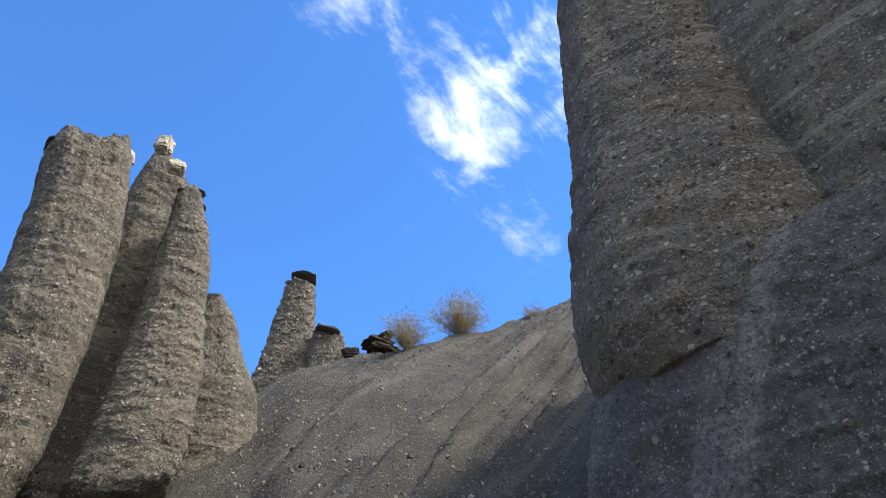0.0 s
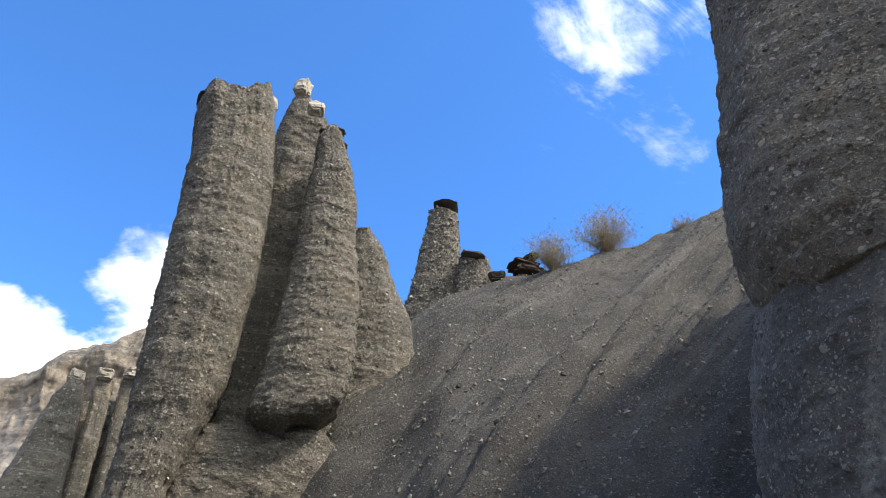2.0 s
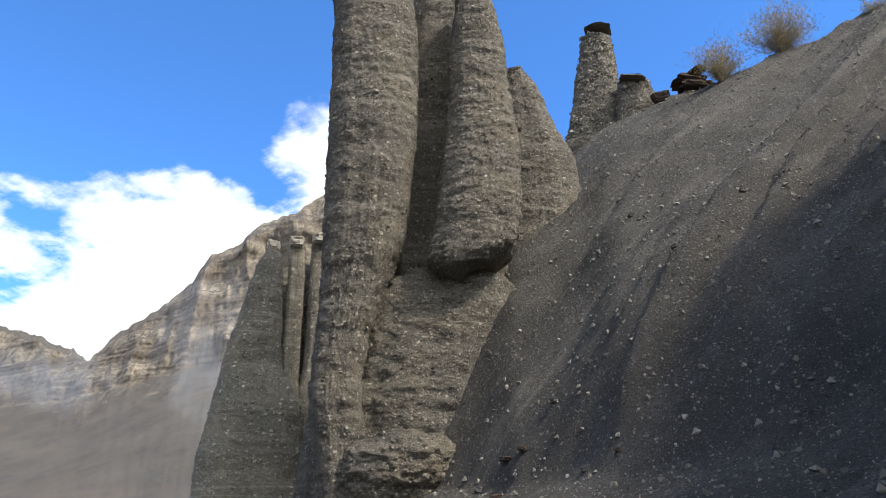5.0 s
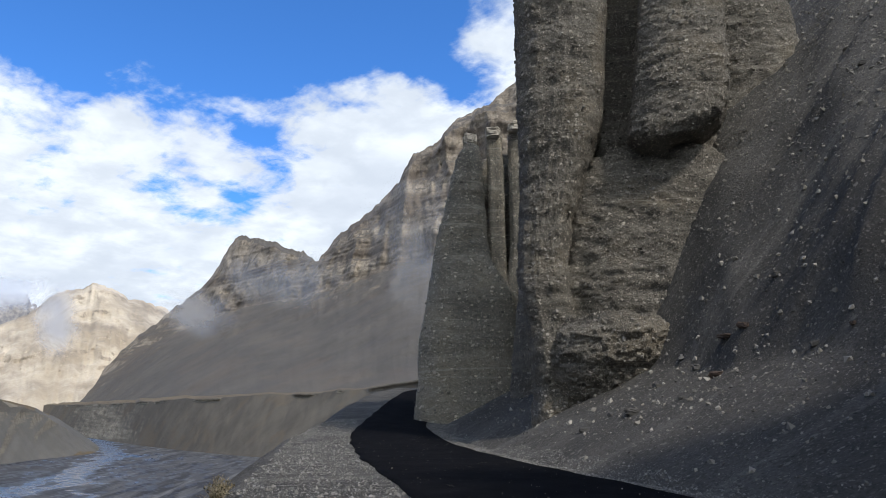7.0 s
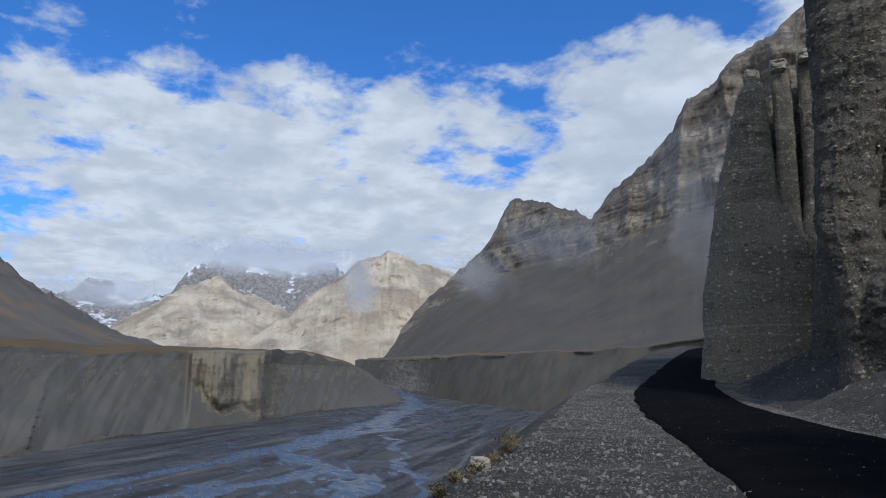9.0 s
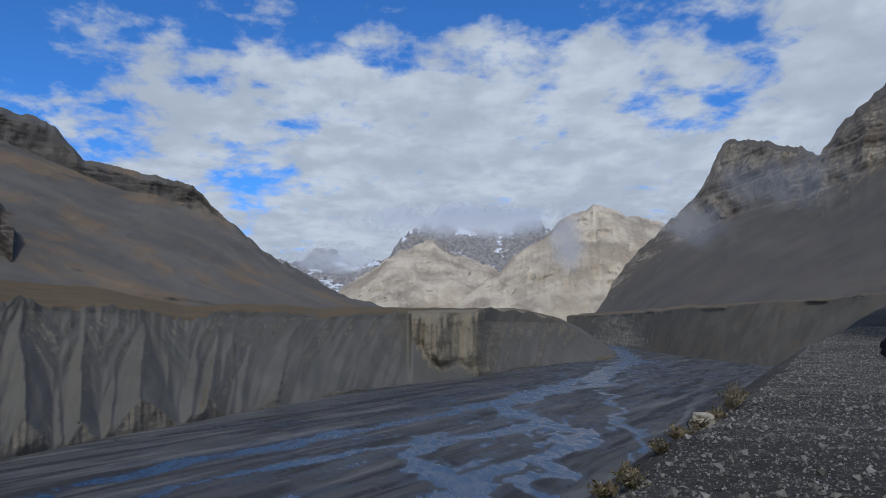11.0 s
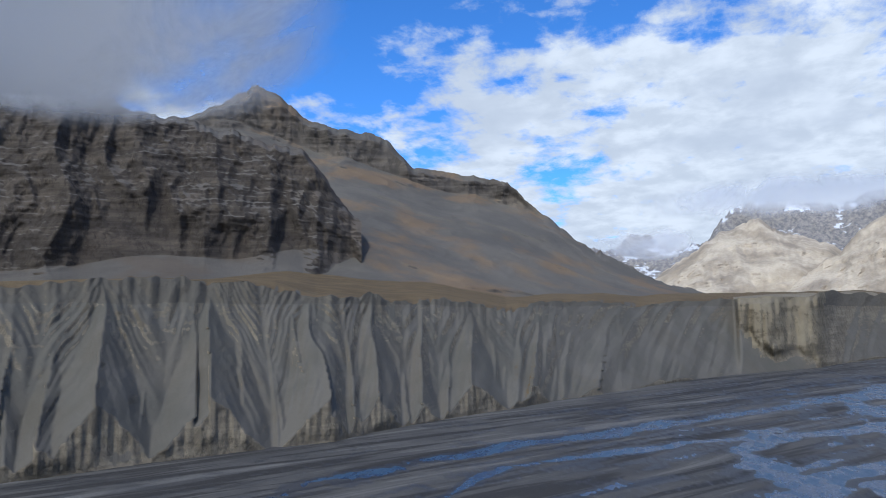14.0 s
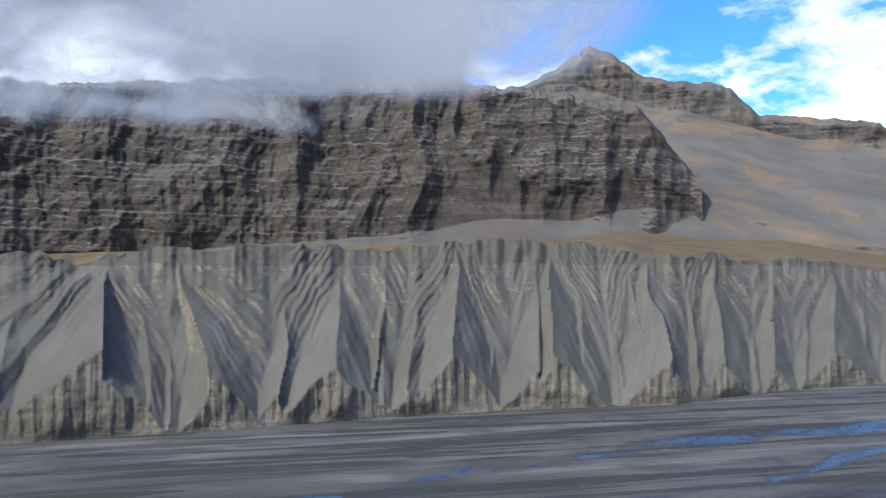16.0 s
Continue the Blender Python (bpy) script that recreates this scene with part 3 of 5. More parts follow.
# ---- the far bank: silt terrace cut into fins ----
azs = np.concatenate([np.arange(67, 95, 0.12), np.arange(95, 172, 0.11)])
foot = bank_foot(azs)
fx, fy, _ = spot(azs, foot)
run = np.concatenate([[0], np.cumsum(np.hypot(np.diff(fx), np.diff(fy)))])     # metres along the foot
top_el = np.interp(azs, (67, 68.5, 70, 71.5, 73, 75, 83, 87, 89.6, 92.5, 96, 99.5, 104, 110, 114, 117, 120, 127, 139, 151, 161, 178),
                   (-2.35, -1.4, -0.4, 0.45, 0.95, 1.4, 1.15, 1.2, 0.9, 1.4, 1.4, 0.7, 1.5, 1.4, 1.8, 2.7, 3.2, 3.3, 2.8, 2.5, 2.1, 2.0))
back = np.interp(azs, (62, 68, 72, 78, 84, 92, 100, 112, 128, 178), (110, 110, 100, 85, 82, 76, 66, 54, 48, 48))
top_z = EYE + np.tan(np.radians(top_el)) * (foot + back)
def wear(high, strength, limit, rounds):
    """Rills and gullies: water gathers downhill row by row and cuts where it gathers; the sides slip to a steady slope."""
    n, m = high.shape
    cols = np.arange(m)
    for turn in range(rounds):
        flow, to = np.ones_like(high), np.zeros(high.shape, np.int64)
        for k in range(n - 1, 0, -1):
            low = high[k - 1]
            near = np.stack([np.concatenate([[1e9], low[:-1]]) * 1.0, low, np.concatenate([low[1:], [1e9]])])
            fall = (high[k] - near) / np.array([1.3, 1.0, 1.3])[:, None]
            to[k] = np.clip(cols + np.argmax(fall, 0) - 1, 0, m - 1)
            flow[k - 1] += np.bincount(to[k], flow[k], m)
        for k in range(1, n):
            c = strength * np.sqrt(flow[k])
            low = high[k - 1][to[k]]
            high[k] = np.where(high[k] > low, (high[k] + c * low) / (1 + c), high[k])
        for slip in range(3):
            high[:, 1:] = np.minimum(high[:, 1:], high[:, :-1] + limit[1:])
            high[:, :-1] = np.minimum(high[:, :-1], high[:, 1:] + limit[1:])
    return high


def saw(x):
    """A sharp-crested wave, 0 in the furrows and 1 on the crests."""
    return 1 - np.abs((x % 1.0) * 2 - 1)


def spurs(s, gap, seed):
    """Which spur each place lies on, its width, the distance to the nearer gully and the share of the way from there to the crest."""
    k = np.floor(s / gap).astype(np.int64)
    out = [np.zeros_like(s) for _ in range(5)]
    for d in (-1, 0, 1):
        i = k + d
        lo = (i + 0.44 * lattice(i, 0 * i, 0 * i, seed)) * gap
        hi = (i + 1 + 0.44 * lattice(i + 1, 0 * i, 0 * i, seed)) * gap
        crest = 0.5 + 0.17 * lattice(i, 0 * i + 3, 0 * i, seed)
        here = (s >= lo) & (s < hi)
        t = np.clip((s - lo) / (hi - lo), 0, 1)
        left = t < crest
        x = np.where(left, t / crest, (1 - t) / (1 - crest))
        metres = np.where(left, s - lo, hi - s)
        for q, v in zip(out, (i.astype(float), hi - lo, metres, x, np.where(left, 0.0, 1.0))):
            q[here] = v[here]
    return out


ROWS = 150
s1 = run
up1 = np.linspace(0, 1, ROWS)[:, None]
fins1 = step(azs, 89, 103)                              # sharp spurs on the near stretch, smoother scree further up the valley
h, sc = np.meshgrid(up1[:, 0], s1, indexing="ij")
fin = np.broadcast_to(fins1[None], h.shape)
lean = 11.0 * rough(sc / 36, h * 1.2, 0, 97) * h + 0.8 * rough(sc / 6, h * 5, 0, 98) + (1 - fin) * 30 * h
which, span_w, metres, x, side = spurs(sc + lean, 34.0, 85)
iw = which.astype(np.int64)
grow = lattice(iw, 0 * iw + 5, 0 * iw, 85)
body = 0 * h
for gap, steep, low, high, seed in ((34.0, 1.45, 0.78, 1.08, 85), (17.0, 1.3, 0.5, 0.95, 105), (8.5, 1.2, 0.25, 0.6, 107)):
    wh, wide, off, part_x, _ = spurs(sc + lean + 1.5 * rough(sc / 8, h * 3, 0, seed + 1), gap, seed)
    own = lattice(wh.astype(np.int64), 0 * iw + 5, 0 * iw, seed)
    apex = low + (high - low) * (0.5 + 0.5 * own)
    half_w = off / np.maximum(part_x, 1e-3)
    body = np.maximum(body, steep * (0.10 + 0.90 * fin) * half_w * np.clip(part_x - h / apex, 0, 1))
# side spurs and rills run down both flanks into the gully between them
way_down = metres + 30.0 * (1 - h) ** 0.9 + 3.0 * rough(sc / 11, h * 2, 0, 96)
own = 11.7 * lattice(iw, side.astype(np.int64), 0 * iw, 91)
flank = np.clip(metres / 2.5, 0, 1) * step(h, 0.02, 0.2) * step(1 - x, 0.0, 0.22)
ribs = saw(way_down / 9.0 + own) ** 1.2 * (1.5 + 0.7 * rough(sc / 15, h, 0, 92)) * flank * (0.4 + 0.6 * step(h, 1.0, 0.7))
rills = saw((way_down + 0.8 * rough(sc / 3, h * 9, 0, 95)) / 2.7 + own) * np.clip(0.42 + 0.7 * rough(sc / 9, h * 3, 0, 94), 0.05, 0.9) * flank
rim = saw((s1 + 3 * rough(s1 / 14, 0, 0, 93)) / 9.0)[None] * 1.6 * step(h, 0.45, 1.0) + saw((s1 + 2 * rough(s1 / 6, 0, 0, 92)) / 3.4)[None] * 0.7 * step(h, 0.6, 0.95)
dist = back[None] * (h + 0.10 * np.sin(np.pi * h)) - body - (0.10 + 0.90 * fin) * (ribs + rills + rim) - (1 - fin) * (2.6 * layers((sc + 55 * h) / 34, h * 0.7, 0, 109, 4, 0.5, True) + 3.5 * rough((sc + 40 * h) / 70, h, 0, 110))
# the river has cut the feet of the spurs into fluted bluffs
flutes = saw((sc + 1.2 * rough(sc / 4, h * 2, 0, 87)) / 3.6) * 0.75 + saw((sc + 0.8 * rough(sc / 2, h * 4, 0, 89)) / 1.5) * 0.35 + 2.2 * rough(sc / 7, h * 1.5, 0, 86)
bluff = -1.5 - 1.5 * rough(s1 / 45, 0, 0, 88)[None] + (0.18 + 0.06 * grow) * (top_z + 41.0)[None] * h - flutes * step(h, 0.0, 0.12)
dist = np.maximum(dist, bluff)
# a cliff of pale fluted pillars half way up the valley, talus below it
ochre1 = step(azs, 76.0, 78.4) * step(azs, 83.1, 82.7)
talus = np.interp(azs, (75.2, 77.6, 79.5, 82.7), (0.02, 0.06, 0.22, 0.50))[None] + 0.10 * layers(sc / 19, 0, 0, 101, 3, 0.6)
posts = 5.5 * layers((sc + 4 * rough(sc / 17, h * 2.5, 0, 102)) / 23, h * 0.5, 0, 103, 4, 0.6, True) + 7 * rough(sc / 40, h * 0.6, 0, 104) + 4.0
wall = np.where(h < talus, h * 0.85, talus * 0.85 + (h - talus) * 0.30) * back[None] - posts * step(h, talus - 0.12, talus + 0.12) * step(h, 1.02, 0.9) - 3.0
dist = dist + ochre1[None] * (wall - dist)
base_z = -41.0 + 0 * azs
scallop = (2.4 * rough(s1 / 11, 0, 0, 90) + 1.1 * rough(s1 / 2.7, 0, 0, 95)) * (0.3 + 0.7 * fins1) + 2.6 * rough(s1 / 30, 0, 0, 96)
beyond = (np.linspace(0.004, 1, 30) ** 1.7)[:, None]
reach = np.interp(azs, (67, 70, 84, 95, 112, 178), (60, 300, 700, 600, 460, 420))
flat_z = top_z + beyond * np.interp(azs, (67, 74, 84, 98, 106, 116, 124, 140), (2, 12, 24, 22, 36, 38, 16, 9)) + 0.9 * rough(s1 / 20, beyond * 8, 0, 89)
hz = np.vstack([h * (top_z - base_z) + base_z, flat_z])
dist = np.vstack([dist, np.maximum(dist[-1:], dist[-1:] * (1 - step(beyond, 0, 0.1)) + back[None] * step(beyond, 0, 0.1)) + beyond * reach[None]])
v = np.concatenate([up1[:, 0], 1 + beyond[:, 0]])[:, None]
hz = hz + scallop[None] * step(v, 0.8, 1.0) * step(v, 1.06, 1.0)
a = azs[None] + 0 * v
dist = dist + 0.25 * layers(s1[None] / 3, hz / 3, 0, 88, 3) * step(v, 1.0, 0.97)
gx, gy, _ = spot(a, foot[None] + dist)
bank = tagged(sheet("river_bank", gx, gy, hz, SILT), "pale grey silt terrace eroded into sharp fins above the river", "river bank", kind="structure")
bank.data.materials.append(OCHRE)                       # the pillared cliff and the flat above it are of paler silt, their sunlit warmth put into the colour
pale = np.zeros(gx.shape, bool)
pale[:ROWS] = (ochre1[None] + 0.35 * layers(sc / 14, h * 5, 0, 106, 3) > 0.55) & (h > talus + 0.10 * layers(sc / 9, h * 6, 0, 108, 3))
pale[ROWS:ROWS + 12] = (azs > 72.5) & (azs < 83)
bank.data.polygons.foreach_set("material_index", pale[:-1, :-1].ravel().astype(np.int32))

# ---- the bank on this side, up the valley ----
azs = np.arange(40, 71.5, 0.09)
foot = np.interp(azs, (40, 48, 55, 60, 64, 67, 68.6, 71.5), (560, 700, 860, 1010, 1250, 1600, 2050, 2600))
soften = np.hanning(75) / np.hanning(75).sum()
foot = np.convolve(np.pad(foot, 37, mode="reflect", reflect_type="odd"), soften, "valid")
back = np.interp(azs, (40, 64, 71.5), (110, 130, 200))
top_el = np.interp(azs, (40, 45.5, 47, 50, 55, 60, 64, 68.4, 71.5), (3.4, 3.0, 2.9, 2.25, 1.9, 1.55, 1.3, 0.95, 0.9))
top_z = EYE + np.tan(np.radians(top_el)) * (foot + back)
vs = np.concatenate([np.linspace(0, 1, 90), 1 + np.linspace(0.01, 1, 14)])
v, a = np.meshgrid(vs, azs, indexing="ij")
vf, beyond = np.clip(v, 0, 1), np.clip(v - 1, 0, 1)
gx, gy, _ = spot(a, foot[None])
s = gx * -0.8 + gy * 0.6
gul = 0.5 * layers((s + 90 * vf) / 60, vf * 0.8, 0, 101, 4, 0.5) + 0.35 * layers((s + 40 * vf) / 11, vf * 3, 0, 102, 3)
scar = step(rough(s / 75, 0, 0, 104) + 0.5 * rough(s / 22, 0, 0, 105), -0.1, 0.25)
dist = back[None] * (vf - 0.085 * 0.9 * scar * step(vf, 0.945, 0.985)) - 2.2 * gul - 10 * (1 - vf) + beyond * 260
hz = -41 + vf * (top_z + 41) + beyond * 12 + 2.0 * rough(s / 45, 0, 0, 103) * step(vf, 0.6, 1) + 1.2 * gul * step(vf, 0, 0.1) * step(beyond, 0.06, 0)
gx, gy, _ = spot(a, foot[None] + dist)
tagged(sheet("valley_terrace", gx, gy, hz, TERRACE), "grey-brown gravel terrace with a pale rim along the river", "terrace", kind="structure")


# ---- mountains ----
def ridge(name, label, azs, sky, r_foot, el_foot, r_crest, mat, rows, seed, cliff=None, cliff_r=0.3, crag=30.0, rub=12.0, edge=0.25, wave=0.5, fans=0.8, ledge=0.22, fold=0.0, fold_size=300.0, worn=0.0):
    """A mountain side from its foot to its skyline. cliff: bearings and elevations of the line where scree gives way to rock."""
    rf, rc = np.interp(azs, *r_foot), np.interp(azs, *r_crest)
    el_s = np.interp(azs, *sky)
    ease = lambda q, k: np.convolve(np.pad(q, k, mode="edge"), np.hanning(2 * k + 3)[1:-1] / np.hanning(2 * k + 3).sum(), "valid")
    rf, rc, el_low = ease(rf, 40), ease(rc, 40), ease(el_s, 60)
    jag = rc * np.radians(edge) * layers(azs * wave, 0, 0, seed, 5, 0.6)
    z0, z2 = EYE + rf * np.tan(np.radians(np.interp(azs, *el_foot))), EYE + rc * np.tan(np.radians(el_low))
    jag = jag + rc * (np.tan(np.radians(el_s)) - np.tan(np.radians(el_low)))
    vs = np.linspace(0, 1.0, rows)
    v, a = np.meshgrid(vs, azs, indexing="ij")
    if cliff is None:
        r, z, hard = rf + (rc - rf) * v ** 0.85, z0 + (z2 - z0) * v, 0.4 * step(v, 0.05, 0.4)
    else:
        el_c = np.interp(azs, *cliff)
        r1 = rc - (rc - rf) * cliff_r
        z1 = EYE + r1 * np.tan(np.radians(el_c))
        z1 = np.minimum(z1, z0 + 0.96 * (z2 - z0))
        h = np.clip((z1 - z0) / (z2 - z0), 0.02, 0.96)
        h = np.convolve(np.pad(h, 40, mode="edge"), np.ones(81) / 81, "valid")
        z1 = z0 + h * (z2 - z0)
        low, high = np.clip(v / h, 0, 1), np.clip((v - h) / (1 - h), 0, 1)
        r = rf + (r1 - rf) * low ** 0.8 + (rc - r1) * high
        z = z0 + (z1 - z0) * low + (z2 - z1) * high
        tongue = fans * 0.1 * layers(a * 0.5, 3, 0, seed + 5, 3, 0.5)
        tongue = tongue - fans * 0.09 * layers(np.radians(a) * np.mean(rc) / (crag * 2.4), 0.3, 0, seed + 1, 2, 0.5, True)
        hard = step(v - tongue, h - 0.05, h + 0.26)
    z = z + jag[None] * step(v, 0.80, 1.0)
    x, y, _ = spot(a, r)
    s = np.radians(a) * np.mean(rc)
    gully = layers(s / (crag * 2.4) + 0.15 * rough(s / (crag * 5), z / (crag * 2), 0, seed + 6), z / (crag * 6), 0, seed + 1, 4, 0.5, True)
    bed = z / (crag * 0.6) + 0.22 * rough(s / (crag * 8), z / (crag * 3), 0, seed + 2) + 0.10 * rough(s / (crag * 0.4), z / crag, 0, seed + 4)
    bed = bed % 1.0 + 0.5 * ((bed * 2.7) % 1.0)          # ledges: each bed leans out to its lip
    shelf = bed - 0.75 + 0.5 * layers(x / (crag * 2), y / (crag * 2), z / crag, seed + 8, 4, 0.6, True)
    lump = layers(x / (rub * 14), y / (rub * 14), z / (rub * 14), seed + 3, 5, 0.5)
    fade = step(1 - v, 0.0, 0.07) * step(v, 0, 0.05)
    r = r - fade * (hard * crag * (0.46 * gully + 0.10 * layers(x / (crag * 0.7), y / (crag * 0.7), z / (crag * 1.6), seed + 7, 4, 0.6, True) + ledge * shelf) + rub * lump + fold * layers(x / fold_size, y / fold_size, z / fold_size, seed + 9, 4, 0.5, True))
    if worn:                                             # gullies that gather downhill between sharp spurs
        k = np.cumsum(np.ones_like(v), 0)
        high = 0.45 * k + 1.6 * layers(a * 0.55, v * 2.5, 0, seed + 12, 3) + 0.5 * layers(a * 4, v * 12, 0, seed + 13, 3)
        high = wear(high, 0.0045 + 0 * azs, 0.40 + 0 * azs, 40) - 0.45 * k
        r = r - worn * high * step(1 - v, 0.0, 0.12)
    x, y, _ = spot(a, r)
    bx, by, _ = spot(a[-1], r[-1] + 260)
    x, y, z = np.vstack([x, bx]), np.vstack([y, by]), np.vstack([z, z[-1:] - 30])
    return tagged(sheet(name, x, y, z, mat), label, "mountain", kind="structure")


ridge("mountain_left_cliff", "dark bedded cliff with grey scree below, its top in cloud", np.arange(110.5, 172, 0.1),
      ((110.5, 112.4, 113.3, 114.5, 118, 123, 126.8, 129, 134, 139.4, 143, 149, 152, 161, 178), (7.5, 9.5, 11.0, 12.5, 13.3, 14.7, 14.9, 15.9, 15.2, 15.3, 15.3, 14.6, 14.1, 13.5, 12)),
      ((110.5, 114, 118, 178), (760, 720, 650, 560)), ((110, 116, 178), (1.6, 2.3, 2.0)), ((110.5, 114, 120, 178), (900, 880, 890, 900)), CLIFF, 205, 201,
      ((110, 114.5, 118, 122, 125.5, 131, 135.5, 139.4, 146, 152, 157, 178), (5.0, 5.6, 4.6, 4.2, 5.6, 3.4, 3.9, 2.9, 2.9, 1.8, 1.8, 1.8)), 0.42, 30.0, 8.0, 0.26, 0.8, 2.2, 0.05)
ridge("mountain_left_mesa", "scree mountain with rust stains and flat rock rims", np.arange(83, 126, 0.1),
      ((83, 84.2, 88.4, 92.1, 92.3, 92.6, 95, 98, 99.2, 102.6, 106.4, 107.6, 109, 111.2, 114.5, 117.3, 118.7, 121, 124, 128),
       (1.0, 1.4, 2.6, 4.7, 5.1, 4.8, 6.6, 9.0, 10.4, 11.0, 11.5, 12.8, 14.1, 14.3, 15.0, 17.1, 17.4, 15.9, 14.6, 12)),
      ((83, 92, 104, 110, 116, 128), (1150, 950, 760, 660, 700, 800)), ((83, 92, 104, 116, 128), (0.8, 1.0, 1.9, 2.4, 2.2)), ((83, 92, 100, 128), (1300, 1400, 1500, 1500)), SLOPE, 190, 221,
      ((83, 92, 97, 99, 106, 108, 114, 118, 128), (1.4, 4.6, 7.8, 8.8, 10.0, 11.2, 12.4, 14.0, 15)), 0.025, 26.0, 6.0, 0.12, 1.2, 0.8, 0.12, 22.0, 240.0)
ridge("mountain_right", "brown scree mountain with rock bands and a blunt peak", np.arange(30, 71.2, 0.09),
      ((14, 30, 37, 39.2, 42.4, 43.6, 45.9, 47, 48.7, 51.3, 53.1, 56.2, 58.8, 59.4, 60.2, 61.3, 65.6, 68.1, 70.2, 71.2),
       (27, 26.5, 25.8, 24.2, 22.8, 21.4, 20.2, 18.1, 16.3, 14.2, 11.9, 13.0, 13.5, 13.2, 11.6, 9.7, 5.7, 3.0, 1.3, 0.8)),
      ((14, 45, 52, 55, 60, 64, 68, 71.2), (760, 860, 990, 1070, 1240, 1540, 2260, 2900)), ((14, 45, 50, 55, 60, 64, 68.4, 71.2), (3.4, 2.4, 1.7, 1.4, 1.1, 0.8, 0.5, 0.3)), ((14, 45, 53, 59, 71.2), (1900, 2000, 2300, 2800, 3200)), RIGHT, 170, 241,
      ((14, 44.8, 49.7, 52.6, 59.5, 66, 71.2), (12.5, 12.3, 11.0, 9.4, 7.6, 4.5, 0.8)), 0.14, 60.0, 12.0, 0.20, 1.1, 1.6, 0.12, 16.0, 260.0, 0.9)
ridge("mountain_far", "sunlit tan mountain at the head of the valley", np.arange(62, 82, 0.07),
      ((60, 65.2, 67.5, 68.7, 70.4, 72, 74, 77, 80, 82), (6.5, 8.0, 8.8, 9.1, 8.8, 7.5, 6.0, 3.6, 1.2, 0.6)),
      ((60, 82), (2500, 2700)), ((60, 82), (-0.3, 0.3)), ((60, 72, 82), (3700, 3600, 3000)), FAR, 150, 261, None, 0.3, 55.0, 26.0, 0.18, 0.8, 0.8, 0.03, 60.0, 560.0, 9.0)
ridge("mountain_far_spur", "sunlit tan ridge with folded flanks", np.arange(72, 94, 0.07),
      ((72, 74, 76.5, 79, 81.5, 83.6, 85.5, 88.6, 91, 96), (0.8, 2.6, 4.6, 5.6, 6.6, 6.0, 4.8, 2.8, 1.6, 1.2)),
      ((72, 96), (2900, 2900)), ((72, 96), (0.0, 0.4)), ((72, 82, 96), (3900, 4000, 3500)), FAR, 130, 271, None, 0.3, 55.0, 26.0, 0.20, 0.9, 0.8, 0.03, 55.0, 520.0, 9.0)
ridge("mountain_snowy", "grey rock summits dusted with snow under the clouds", np.arange(60, 99, 0.09),
      ((60, 68, 71, 72.5, 74.3, 76, 79, 81, 83, 84.5, 86.5, 88.5, 90, 92, 95, 99), (6, 6.5, 7.2, 7.6, 8.0, 7.3, 7.6, 7.8, 7.4, 5.4, 4.6, 5.6, 5.7, 5.0, 4.4, 4)),
      ((60, 99), (4000, 4000)), ((60, 99), (0, 0)), ((60, 99), (4650, 4650)), SNOW, 110, 281, None, 0.3, 70.0, 16.0, 0.28, 1.0, ledge=0.03, worn=9.0)


